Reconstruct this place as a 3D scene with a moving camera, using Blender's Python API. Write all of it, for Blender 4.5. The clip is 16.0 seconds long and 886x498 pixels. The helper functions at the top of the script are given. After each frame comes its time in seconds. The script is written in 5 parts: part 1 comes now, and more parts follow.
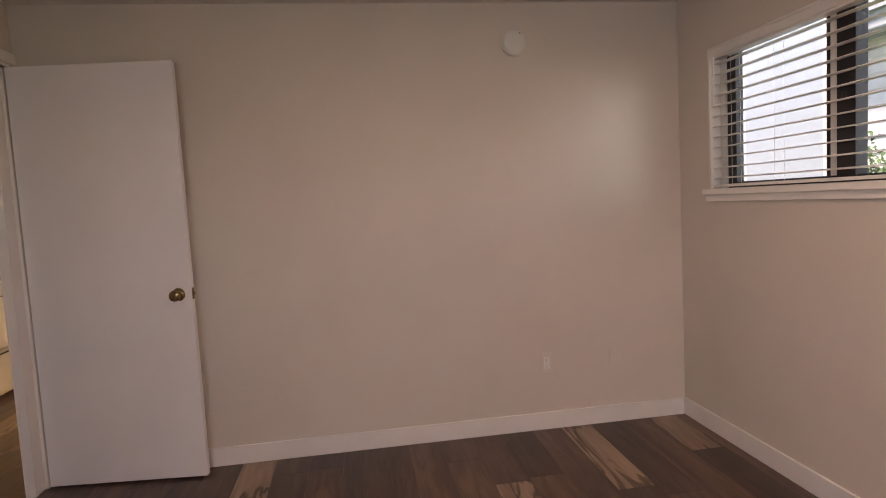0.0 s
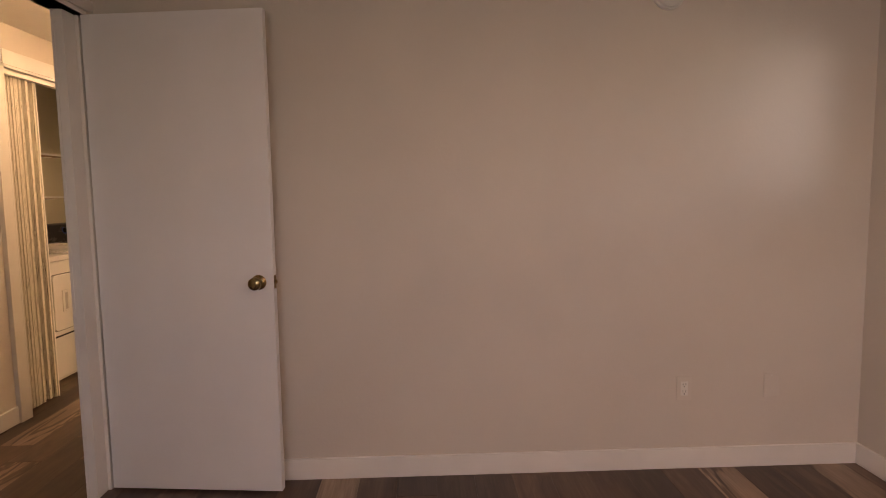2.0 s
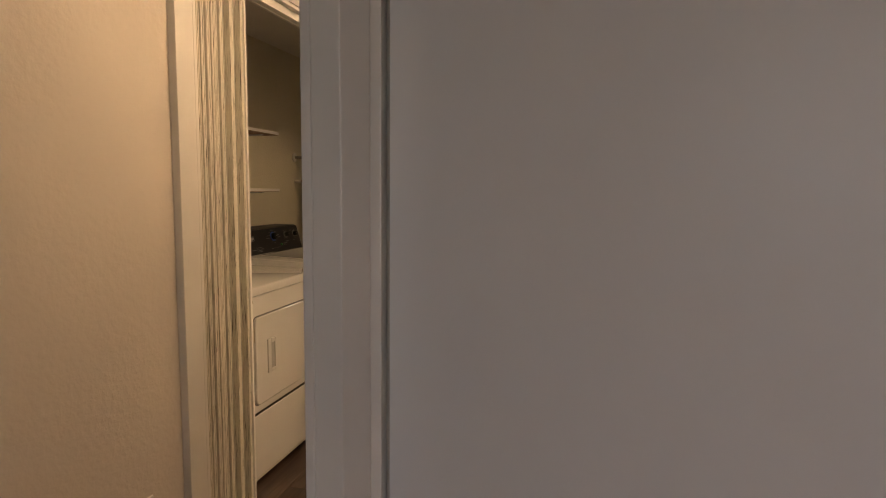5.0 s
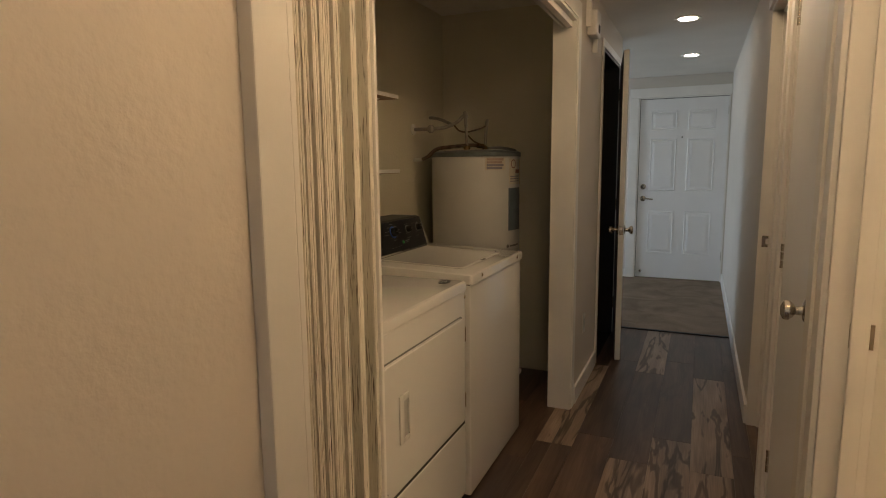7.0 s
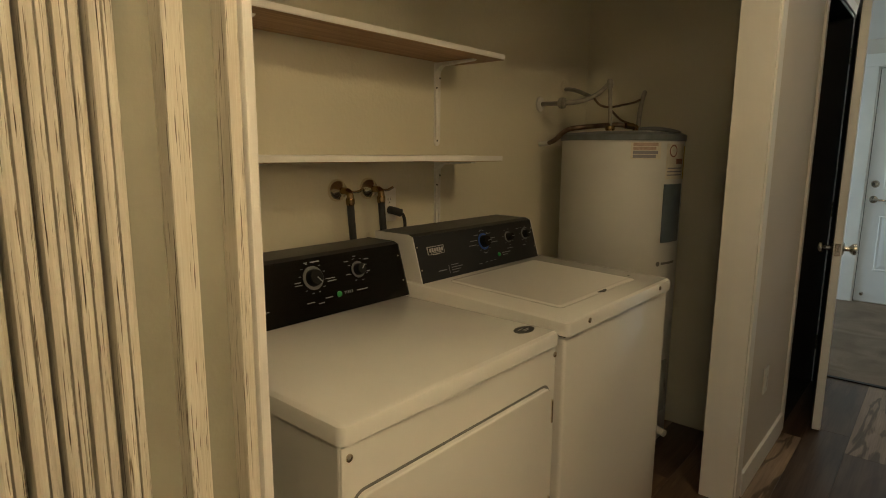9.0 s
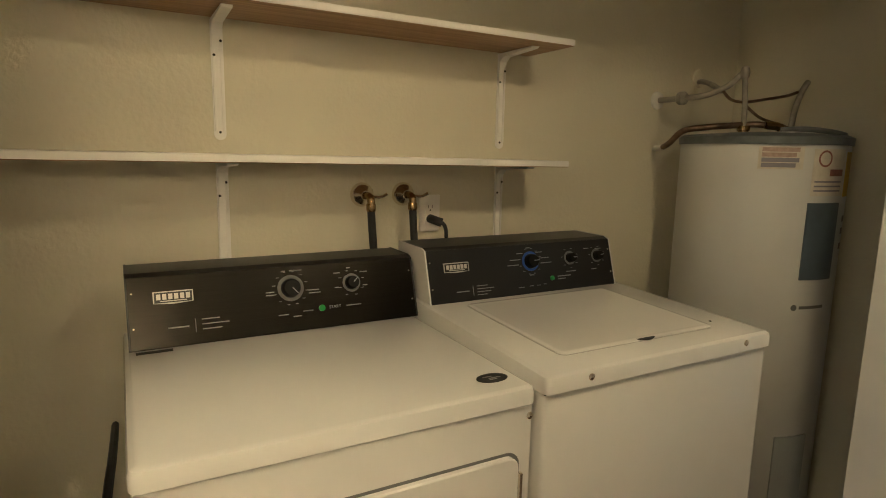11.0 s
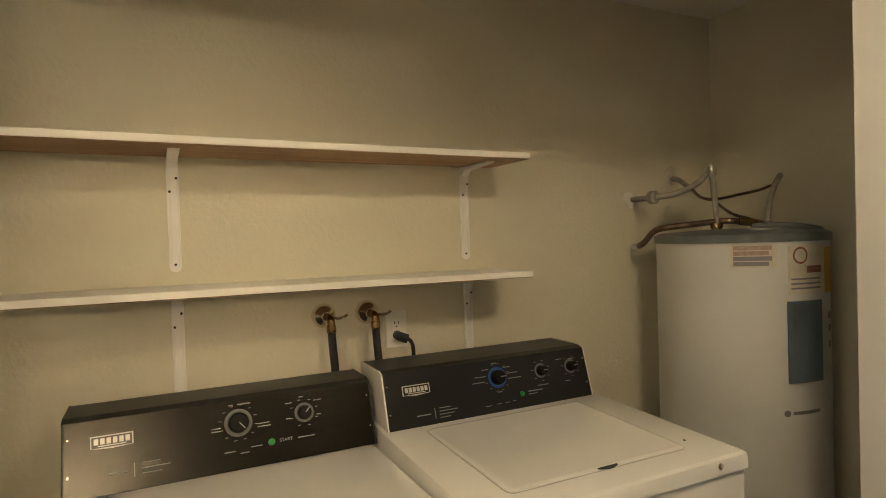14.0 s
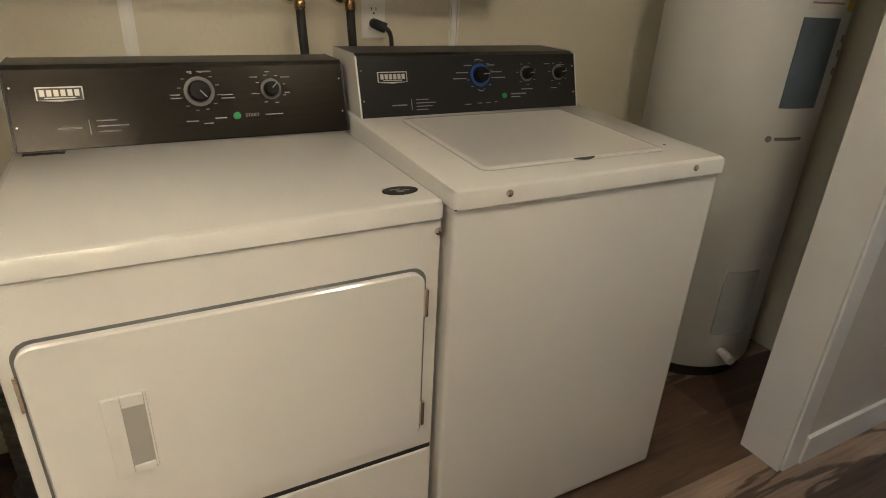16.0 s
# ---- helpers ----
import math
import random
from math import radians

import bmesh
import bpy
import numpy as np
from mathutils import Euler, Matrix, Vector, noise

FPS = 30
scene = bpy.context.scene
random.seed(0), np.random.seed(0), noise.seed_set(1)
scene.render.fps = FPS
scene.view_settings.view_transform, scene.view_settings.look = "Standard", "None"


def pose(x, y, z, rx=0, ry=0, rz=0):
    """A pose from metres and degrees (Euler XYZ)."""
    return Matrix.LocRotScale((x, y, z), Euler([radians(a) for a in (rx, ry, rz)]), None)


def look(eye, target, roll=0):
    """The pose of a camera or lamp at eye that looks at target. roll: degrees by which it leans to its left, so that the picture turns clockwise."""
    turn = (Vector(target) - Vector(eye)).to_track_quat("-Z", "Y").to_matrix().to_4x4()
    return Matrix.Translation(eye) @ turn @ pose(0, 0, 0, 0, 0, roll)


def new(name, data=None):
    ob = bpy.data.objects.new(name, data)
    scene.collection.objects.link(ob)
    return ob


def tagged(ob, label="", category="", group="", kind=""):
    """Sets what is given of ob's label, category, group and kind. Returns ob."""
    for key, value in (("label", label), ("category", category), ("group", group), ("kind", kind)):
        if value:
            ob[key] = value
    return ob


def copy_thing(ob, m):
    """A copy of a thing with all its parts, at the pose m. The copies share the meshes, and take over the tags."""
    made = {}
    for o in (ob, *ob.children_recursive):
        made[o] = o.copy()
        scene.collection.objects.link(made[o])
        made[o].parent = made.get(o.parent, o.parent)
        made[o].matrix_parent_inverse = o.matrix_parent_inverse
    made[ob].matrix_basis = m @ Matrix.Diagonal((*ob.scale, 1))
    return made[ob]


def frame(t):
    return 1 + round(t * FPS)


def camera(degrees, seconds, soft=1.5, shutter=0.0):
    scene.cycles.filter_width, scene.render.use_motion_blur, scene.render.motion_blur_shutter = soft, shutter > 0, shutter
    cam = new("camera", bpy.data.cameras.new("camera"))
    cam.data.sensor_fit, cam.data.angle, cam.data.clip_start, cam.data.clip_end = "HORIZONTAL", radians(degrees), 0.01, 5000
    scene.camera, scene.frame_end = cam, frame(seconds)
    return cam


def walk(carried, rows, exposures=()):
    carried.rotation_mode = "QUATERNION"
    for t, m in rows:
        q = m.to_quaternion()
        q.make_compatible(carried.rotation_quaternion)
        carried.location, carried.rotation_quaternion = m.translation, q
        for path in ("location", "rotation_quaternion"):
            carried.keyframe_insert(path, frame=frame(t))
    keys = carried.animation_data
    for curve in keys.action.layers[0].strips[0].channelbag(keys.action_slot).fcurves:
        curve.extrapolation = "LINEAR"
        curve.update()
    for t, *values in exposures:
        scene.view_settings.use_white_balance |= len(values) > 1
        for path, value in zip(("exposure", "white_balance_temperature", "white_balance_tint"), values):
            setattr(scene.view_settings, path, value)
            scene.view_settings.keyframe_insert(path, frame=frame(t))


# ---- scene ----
cam = camera(74.2, 16.0, soft=1.0)
PATH = [
    (0, (0.055, -0.113, 1.309), (0.343, 1.859, 1.149), -3.1),
    (0.5, (0.065, -0.111, 1.314), (0.435, 1.847, 1.154), -2.9),
    (1, (0.058, -0.071, 1.316), (0.319, 1.903, 1.13), -1.9),
    (1.5, (-0.01, 0.133, 1.312), (0.113, 2.119, 1.113), -1.2),
    (2, (-0.118, 0.411, 1.291), (-0.057, 2.401, 1.101), -0.9),
    (2.5, (-0.319, 0.699, 1.302), (-0.325, 2.69, 1.115), -0.6),
    (3, (-0.515, 1.008, 1.311), (-0.565, 2.998, 1.118), -0.4),
    (3.5, (-0.727, 1.349, 1.315), (-0.863, 3.334, 1.111), -0.0),
    (3.7, (-0.819, 1.494, 1.336), (-1.007, 3.474, 1.13), 0.2),
    (5.8, (-1.516, 2.65, 1.328), (-2.156, 4.532, 1.105), 0.1),
    (6, (-1.581, 2.733, 1.329), (-2.25, 4.603, 1.095), -0.1),
    (6.5, (-1.758, 2.916, 1.352), (-2.493, 4.758, 1.096), -0.4),
    (7, (-1.875, 3.087, 1.334), (-2.671, 4.9, 1.051), -0.6),
    (7.5, (-1.942, 3.325, 1.343), (-2.824, 5.094, 1.039), -0.3),
    (8, (-1.965, 3.517, 1.337), (-2.95, 5.228, 1.019), -0.4),
    (8.5, (-1.995, 3.7, 1.345), (-3.122, 5.319, 1.02), -0.3),
    (9, (-1.982, 3.879, 1.339), (-3.269, 5.372, 1.003), 0.4),
    (9.5, (-1.978, 4.031, 1.332), (-3.384, 5.408, 0.974), 1.5),
    (9.7, (-1.972, 4.097, 1.325), (-3.41, 5.441, 0.969), 1.3),
    (11.8, (-1.764, 4.588, 1.361), (-3.571, 5.385, 1.044), 1.3),
    (12, (-1.762, 4.611, 1.371), (-3.556, 5.447, 1.086), 0.6),
    (12.5, (-1.761, 4.63, 1.413), (-3.563, 5.493, 1.324), -1.6),
    (13, (-1.755, 4.623, 1.452), (-3.561, 5.473, 1.578), -2.2),
    (13.5, (-1.759, 4.62, 1.451), (-3.564, 5.47, 1.598), -2.0),
    (14, (-1.772, 4.634, 1.424), (-3.566, 5.518, 1.385), -1.8),
    (14.5, (-1.791, 4.647, 1.378), (-3.564, 5.523, 1.081), -1.5),
    (15, (-1.807, 4.654, 1.333), (-3.541, 5.489, 0.789), -0.4),
    (15.5, (-1.815, 4.658, 1.292), (-3.487, 5.474, 0.559), 1.4),
    (16, (-1.82, 4.658, 1.25), (-3.415, 5.529, 0.414), 2.9),
]
walk(cam, [(t, look(eye, target, roll)) for t, eye, target, roll in PATH],
     exposures=[(0, 1.2, 7300, 26), (1.2, 1.2, 7550, 29), (2.5, 0.98, 8100, 29), (3.7, 0.82, 7400, 22), (5.8, 0.70, 6650, 16), (7, 0.60, 6500, 12), (8.5, 0.66, 6350, 2), (9.5, 0.98, 6200, -1), (12, 1.47, 5650, 0),
                (14, 1.6, 5700, 2), (16, 1.55, 5000, 5)])

# ---------------------------------------------------------------- plan, in metres
CEIL, CEIL_BED = 2.287, 2.345
HL, HR = -2.477, -1.604          # hall faces, closet side and bedroom side
BL = -1.507                      # bedroom face of the shared wall
BX1, BY0, BY1 = 1.893, -1.45, 3.0
OP0, OP1, OPZ = 3.862, 6.167, 2.055   # laundry opening
CB, CN, CF = -3.455, 3.66, 6.715     # laundry back wall, near and far side walls

# ---------------------------------------------------------------- light
world = bpy.data.worlds.new("sky")
scene.world = world
world.use_nodes = True
wn = world.node_tree.nodes
sky = wn.new("ShaderNodeTexSky")
sky.sky_type, sky.sun_disc = "NISHITA", False
sky.sun_elevation, sky.sun_rotation = radians(59), radians(231)
wn["Background"].inputs["Strength"].default_value = 0.15
world.node_tree.links.new(sky.outputs["Color"], wn["Background"].inputs["Color"])
sun = new("sun", bpy.data.lights.new("sun", "SUN"))
sun.data.energy, sun.data.angle, sun.data.color = 5.0, radians(8), (1.0, 0.96, 0.90)
sun.matrix_world = look((-1.0, 0.0, 12.0), (4.6, 4.5, 0.0))

WARM_ROOM, WARM_HALL = (1.0, 0.73, 0.57), (1.0, 0.72, 0.42)


def area(name, at, aim, size_x, size_y, energy, color, shape="RECTANGLE"):
    li = bpy.data.lights.new(name, "AREA")
    li.shape, li.size, li.size_y, li.energy, li.color = shape, size_x, size_y, energy, color
    ob = new(name, li)
    ob.matrix_world = look(at, aim)
    return ob


# daylight for an unseen window behind the walker, turned to brighten the east wall
area("assumed_south_daylight", (-0.45, -1.47, 1.55), (1.6, 0.6, 0.9), 1.5, 1.0, 7.0, (0.76, 0.87, 1.0)).data.spread = radians(150)
# low daylight off the pale house outside, falling in through the side window
area("east_window_daylight", (2.35, 1.95, 1.70), (1.75, 2.75, 1.65), 0.75, 0.7, 0.17, (0.85, 0.93, 1.0)).data.spread = radians(36)
# cool fill lamp added at the unseen end of the hall
area("hall_end_fill", (-2.04, -1.47, 1.5), (-2.04, 3.0, 1.3), 0.5, 1.0, 1.2, (0.66, 0.82, 1.0))
# daylight in the living room's window
area("living_window_daylight", (-5.85, 9.2, 1.35), (-2.0, 9.2, 1.2), 1.6, 1.5, 25.0, (0.66, 0.83, 1.0))

# ---------------------------------------------------------------- materials


def mat(name, color, rough=0.5, metal=0.0, spec=0.5, coat=0.0):
    m = bpy.data.materials.new(name)
    m.use_nodes = True
    p = m.node_tree.nodes["Principled BSDF"]
    p.inputs["Base Color"].default_value = (*color, 1)
    p.inputs["Roughness"].default_value, p.inputs["Metallic"].default_value = rough, metal
    p.inputs["Specular IOR Level"].default_value, p.inputs["Coat Weight"].default_value = spec, coat
    return m


def node(m, kind, **inputs):
    n = m.node_tree.nodes.new(kind)
    for key, value in inputs.items():
        n.inputs[key.replace("_", " ")].default_value = value
    return n


def link(m, a, out, b, inp):
    m.node_tree.links.new(a.outputs[out], b.inputs[inp])


def coords(m, scale=(1, 1, 1), shift_random=False):
    tc = node(m, "ShaderNodeTexCoord")
    mp = node(m, "ShaderNodeMapping")
    mp.inputs["Scale"].default_value = scale
    link(m, tc, "Object", mp, "Vector")
    if shift_random:
        info = node(m, "ShaderNodeObjectInfo")
        mul = node(m, "ShaderNodeVectorMath")
        mul.operation = "MULTIPLY"
        mul.inputs[1].default_value = (37.0, 53.0, 71.0)
        link(m, info, "Random", mul, 0)
        link(m, mul, "Vector", mp, "Location")
    return mp


def ramp(m, source, stops, out="Fac"):
    r = node(m, "ShaderNodeValToRGB")
    e = r.color_ramp.elements
    for i, (pos, col) in enumerate(stops):
        el = e[i] if i < 2 else e.new(pos)
        el.position, el.color = pos, (*col, 1)
    link(m, source, out, r, "Fac")
    return r


def speckled(m, color, amount=0.04, scale=6.0, bump=0.15, bump_scale=140.0, distance=0.002, rough_vary=0.1):
    """Two scales of variation: broad blotches of tone and a fine relief."""
    p = m.node_tree.nodes["Principled BSDF"]
    mp = coords(m)
    big = node(m, "ShaderNodeTexNoise", Scale=scale, Detail=4.0)
    link(m, mp, "Vector", big, "Vector")
    lo = tuple(c * (1 - amount) for c in color)
    hi = tuple(min(1, c * (1 + amount)) for c in color)
    r = ramp(m, big, [(0.35, lo), (0.65, hi)])
    link(m, r, "Color", p, "Base Color")
    fine = node(m, "ShaderNodeTexNoise", Scale=bump_scale, Detail=3.0, Roughness=0.55)
    link(m, mp, "Vector", fine, "Vector")
    b = node(m, "ShaderNodeBump", Strength=bump, Distance=distance)
    link(m, fine, "Fac", b, "Height")
    link(m, b, "Normal", p, "Normal")
    if rough_vary:
        base = p.inputs["Roughness"].default_value
        mr = node(m, "ShaderNodeMapRange")
        mr.inputs["To Min"].default_value, mr.inputs["To Max"].default_value = base - rough_vary / 2, base + rough_vary / 2
        link(m, big, "Fac", mr, "Value")
        link(m, mr, "Result", p, "Roughness")
    return m


WALL = speckled(mat("wall_paint", (0.68, 0.625, 0.555), 0.55, spec=0.35), (0.68, 0.625, 0.555), 0.03, 1.6, 0.22, 60.0, 0.004)
# paler than the other walls so the unseen room bounces more light out
BATH_BOUNCE = speckled(mat("bath_bounce_paint", (0.8, 0.78, 0.73), 0.5), (0.8, 0.78, 0.73), 0.03, 2.0)
# wall paint made lighter, standing in for stronger light on the near hall wall
WALL_LIT = speckled(mat("wall_paint_lit", (0.78, 0.71, 0.63), 0.55, spec=0.35), (0.78, 0.71, 0.63), 0.03, 1.6, 0.4, 55.0, 0.005)
CLOSET_WALL = speckled(mat("closet_wall_paint", (0.66, 0.62, 0.49), 0.55, spec=0.35), (0.66, 0.62, 0.49), 0.03, 1.6, 0.35, 70.0, 0.005)
CEILING = speckled(mat("ceiling_paint", (0.74, 0.71, 0.66), 0.75), (0.74, 0.71, 0.66), 0.03, 3.0, 0.5, 90.0, 0.004)
TRIM = speckled(mat("trim_paint", (0.83, 0.81, 0.77), 0.32), (0.83, 0.81, 0.77), 0.03, 5.0, 0.10, 60.0, 0.002)
DOOR = speckled(mat("door_paint", (0.85, 0.85, 0.85), 0.38), (0.85, 0.85, 0.85), 0.025, 2.5, 0.10, 70.0, 0.0015)
ENAMEL = speckled(mat("white_enamel", (0.80, 0.79, 0.76), 0.10, coat=0.5), (0.82, 0.81, 0.78), 0.012, 3.0, 0.04, 420.0, 0.0006, 0.06)
TANK = speckled(mat("tank_enamel", (0.62, 0.62, 0.60), 0.3), (0.62, 0.62, 0.60), 0.04, 4.0, 0.05, 60.0, 0.001)
# near black for the shaded closet jamb and the door's inner face
CLOSET_BLACK = speckled(mat("closet_black", (0.022, 0.021, 0.022), 0.4), (0.022, 0.021, 0.022), 0.2)
# the coat closet's darkness, put into its wall colour
CLOSET_SHADE = speckled(mat("closet_shade", (0.03, 0.03, 0.032), 0.6), (0.03, 0.03, 0.032), 0.1)
BLACK = mat("black_panel", (0.012, 0.012, 0.013), 0.28, spec=0.5)
BLACK_PLASTIC = speckled(mat("black_plastic", (0.02, 0.02, 0.02), 0.4), (0.02, 0.02, 0.02), 0.2)
RUBBER = speckled(mat("black_rubber", (0.015, 0.015, 0.015), 0.55), (0.015, 0.015, 0.015), 0.25, 40.0)
CHROME = mat("chrome", (0.80, 0.74, 0.62), 0.16, 1.0)
NICKEL = mat("satin_nickel", (0.55, 0.51, 0.45), 0.25, 1.0)
BRASS = speckled(mat("brass", (0.36, 0.25, 0.12), 0.2, 1.0), (0.36, 0.25, 0.12), 0.15, 60.0, 0.05)
COPPER = speckled(mat("copper", (0.2, 0.14, 0.10), 0.35, 1.0), (0.2, 0.14, 0.10), 0.25, 30.0)
SILVER = mat("silver_badge", (0.6, 0.58, 0.55), 0.5, 0.6)
KNOB_BLACK = mat("black_knob", (0.008, 0.008, 0.008), 0.5, spec=0.2)
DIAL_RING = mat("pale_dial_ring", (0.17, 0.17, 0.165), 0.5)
# grey holding the shade of the dryer's pull cup and washer's lid gap
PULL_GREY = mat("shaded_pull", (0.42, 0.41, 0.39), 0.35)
PRINT = mat("white_print", (0.30, 0.30, 0.29), 0.5)
GREEN = mat("green_button", (0.03, 0.3, 0.06), 0.3)
BLUE = mat("blue_ring", (0.03, 0.10, 0.42), 0.3)
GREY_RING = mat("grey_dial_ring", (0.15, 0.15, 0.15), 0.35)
PLASTIC = mat("white_plastic", (0.80, 0.78, 0.73), 0.3)
PAINTED = speckled(mat("painted_plate", (0.70, 0.645, 0.575), 0.45), (0.70, 0.645, 0.575), 0.02, 8.0)
PVC = speckled(mat("white_pvc", (0.7, 0.68, 0.62), 0.4), (0.7, 0.68, 0.62), 0.1, 20.0)
SLOT = mat("dark_slot", (0.01, 0.01, 0.01), 0.6)
BRONZE = speckled(mat("bronze_aluminium", (0.025, 0.024, 0.026), 0.4, 0.3), (0.025, 0.024, 0.026), 0.2)
BLIND = speckled(mat("blind_slat", (0.80, 0.78, 0.74), 0.4), (0.80, 0.78, 0.74), 0.03, 8.0, 0.06, 40.0)
PANEL_BLUE = speckled(mat("blue_grey_cover", (0.10, 0.13, 0.16), 0.3), (0.10, 0.13, 0.16), 0.15, 9.0)
LABEL_WHITE = speckled(mat("paper_label", (0.62, 0.58, 0.5), 0.55), (0.62, 0.58, 0.5), 0.08, 40.0)
LABEL_RED = speckled(mat("red_print", (0.24, 0.095, 0.075), 0.5), (0.24, 0.095, 0.075), 0.2, 60.0)
LABEL_PINK = speckled(mat("faded_red_print", (0.40, 0.29, 0.24), 0.55), (0.40, 0.29, 0.24), 0.15, 90.0)
LABEL_YELLOW = mat("yellow_tag", (0.62, 0.42, 0.06), 0.55)
LABEL_BLUE = mat("blue_print", (0.22, 0.21, 0.25), 0.5)
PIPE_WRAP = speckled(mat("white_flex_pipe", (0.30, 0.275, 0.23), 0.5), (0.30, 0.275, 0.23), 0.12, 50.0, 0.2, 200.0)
TANK_PANEL = speckled(mat("tank_panel", (0.36, 0.38, 0.38), 0.35), (0.36, 0.38, 0.38), 0.05, 8.0)
TANK_LID = speckled(mat("tank_lid", (0.16, 0.18, 0.19), 0.4, 0.4), (0.16, 0.18, 0.19), 0.15, 20.0)
STUCCO = speckled(mat("pale_stucco", (0.42, 0.49, 0.54), 0.9), (0.42, 0.49, 0.54), 0.07, 30.0, 0.5, 45.0, 0.010)
SIDING = speckled(mat("white_siding", (0.72, 0.70, 0.69), 0.6), (0.72, 0.70, 0.69), 0.04, 3.0)
SOFFIT = speckled(mat("grey_soffit", (0.4, 0.42, 0.44), 0.7), (0.4, 0.42, 0.44), 0.06)
GRASS = speckled(mat("lawn", (0.06, 0.10, 0.03), 0.9), (0.06, 0.10, 0.03), 0.4, 8.0, 0.6, 60.0, 0.03)
LEAF = speckled(mat("shrub_leaf", (0.07, 0.13, 0.035), 0.5), (0.07, 0.13, 0.035), 0.6, 3.0)
TWIG = speckled(mat("bark", (0.1, 0.07, 0.05), 0.9), (0.1, 0.07, 0.05), 0.3, 20.0)
FOIL = speckled(mat("foil_duct", (0.25, 0.24, 0.23), 0.5, 1.0), (0.25, 0.24, 0.23), 0.1, 40.0, 0.4, 60.0, 0.004)


def emitter(name, color, strength):
    m = mat(name, (0.8, 0.8, 0.78), 0.4)
    p = m.node_tree.nodes["Principled BSDF"]
    p.inputs["Emission Color"].default_value = (*color, 1)
    p.inputs["Emission Strength"].default_value = strength
    return m


LAMP_ROOM = emitter("lit_room_diffuser", WARM_ROOM, 60.0)
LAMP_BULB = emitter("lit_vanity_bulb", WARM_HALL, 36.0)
LAMP_HALL = emitter("lit_hall_bowl", WARM_HALL, 15.0)
LAMP_NEAR = emitter("lit_near_hall_bowl", WARM_HALL, 18.0)
LAMP_CAN = emitter("lit_can_lens", (1.0, 0.9, 0.76), 21.0)


def brushed_steel():
    m = mat("dark_brushed_steel", (0.12, 0.11, 0.10), 0.24, 1.0)
    p = m.node_tree.nodes["Principled BSDF"]
    mp = coords(m, (300, 1.5, 300))
    n = node(m, "ShaderNodeTexNoise", Scale=3.0, Detail=3.0)
    link(m, mp, "Vector", n, "Vector")
    r = ramp(m, n, [(0.3, (0.028, 0.025, 0.022)), (0.7, (0.036, 0.033, 0.028))])
    link(m, r, "Color", p, "Base Color")
    return m


STEEL = brushed_steel()


def plank_wood(name, tones, figure, figure_dark, rough):
    m = mat(name, tones[0][1], rough)
    p = m.node_tree.nodes["Principled BSDF"]
    info = node(m, "ShaderNodeObjectInfo")
    # broad cloudy figure along the board
    mp2 = coords(m, (11.0, 1.3, 1.0), True)
    cloud = node(m, "ShaderNodeTexNoise", Scale=1.0, Detail=3.0, Distortion=0.8)
    link(m, mp2, "Vector", cloud, "Vector")
    # cathedral grain
    mp3 = coords(m, (13.0, 1.9, 1.0), True)
    warp = node(m, "ShaderNodeTexNoise", Scale=0.9, Detail=3.5, Distortion=0.5)
    link(m, mp3, "Vector", warp, "Vector")
    wv = node(m, "ShaderNodeMath")
    wv.operation = "MULTIPLY"
    wv.inputs[1].default_value = 20.0
    link(m, warp, "Fac", wv, 0)
    sn = node(m, "ShaderNodeMath")
    sn.operation = "SINE"
    link(m, wv, "Value", sn, 0)
    tone = ramp(m, info, tones, "Random")
    mix1 = node(m, "ShaderNodeMix")
    mix1.data_type, mix1.blend_type = "RGBA", "MULTIPLY"
    cr = ramp(m, cloud, [(0.33, (0.58, 0.55, 0.54)), (0.68, (1.32, 1.27, 1.22))])
    mix1.inputs[0].default_value = 0.9
    link(m, tone, "Color", mix1, 6)
    link(m, cr, "Color", mix1, 7)
    mix2 = node(m, "ShaderNodeMix")
    mix2.data_type, mix2.blend_type = "RGBA", "MULTIPLY"
    half = node(m, "ShaderNodeMath")
    half.operation = "MULTIPLY_ADD"
    half.inputs[1].default_value = half.inputs[2].default_value = 0.5
    link(m, sn, "Value", half, 0)
    gr = ramp(m, half, [(0.02, figure_dark), (0.24, (1.0, 1.0, 1.0))], "Value")
    mix2.inputs[0].default_value = figure
    link(m, mix1, 2, mix2, 6)
    link(m, gr, "Color", mix2, 7)
    # fine fibres
    mp4 = coords(m, (170.0, 5.0, 1.0), True)
    fine = node(m, "ShaderNodeTexNoise", Scale=1.0, Detail=4.0)
    link(m, mp4, "Vector", fine, "Vector")
    fr = ramp(m, fine, [(0.35, (0.72, 0.70, 0.68)), (0.6, (1.1, 1.1, 1.1))])
    mix3 = node(m, "ShaderNodeMix")
    mix3.data_type, mix3.blend_type = "RGBA", "MULTIPLY"
    mix3.inputs[0].default_value = 0.6
    link(m, mix2, 2, mix3, 6)
    link(m, fr, "Color", mix3, 7)
    link(m, mix3, 2, p, "Base Color")
    b = node(m, "ShaderNodeBump", Strength=0.18, Distance=0.001)
    link(m, fine, "Fac", b, "Height")
    link(m, b, "Normal", p, "Normal")
    return m


PLANK = plank_wood("plank_dark", [(0.0, (0.062, 0.042, 0.033)), (0.35, (0.140, 0.087, 0.060)), (0.65, (0.085, 0.058, 0.045)), (1.0, (0.165, 0.106, 0.072))],
                   0.35, (0.5, 0.45, 0.4), 0.38)
PLANK_LIGHT = plank_wood("plank_light", [(0.0, (0.27, 0.20, 0.148)), (1.0, (0.35, 0.265, 0.195))], 0.85, (0.2, 0.155, 0.125), 0.4)


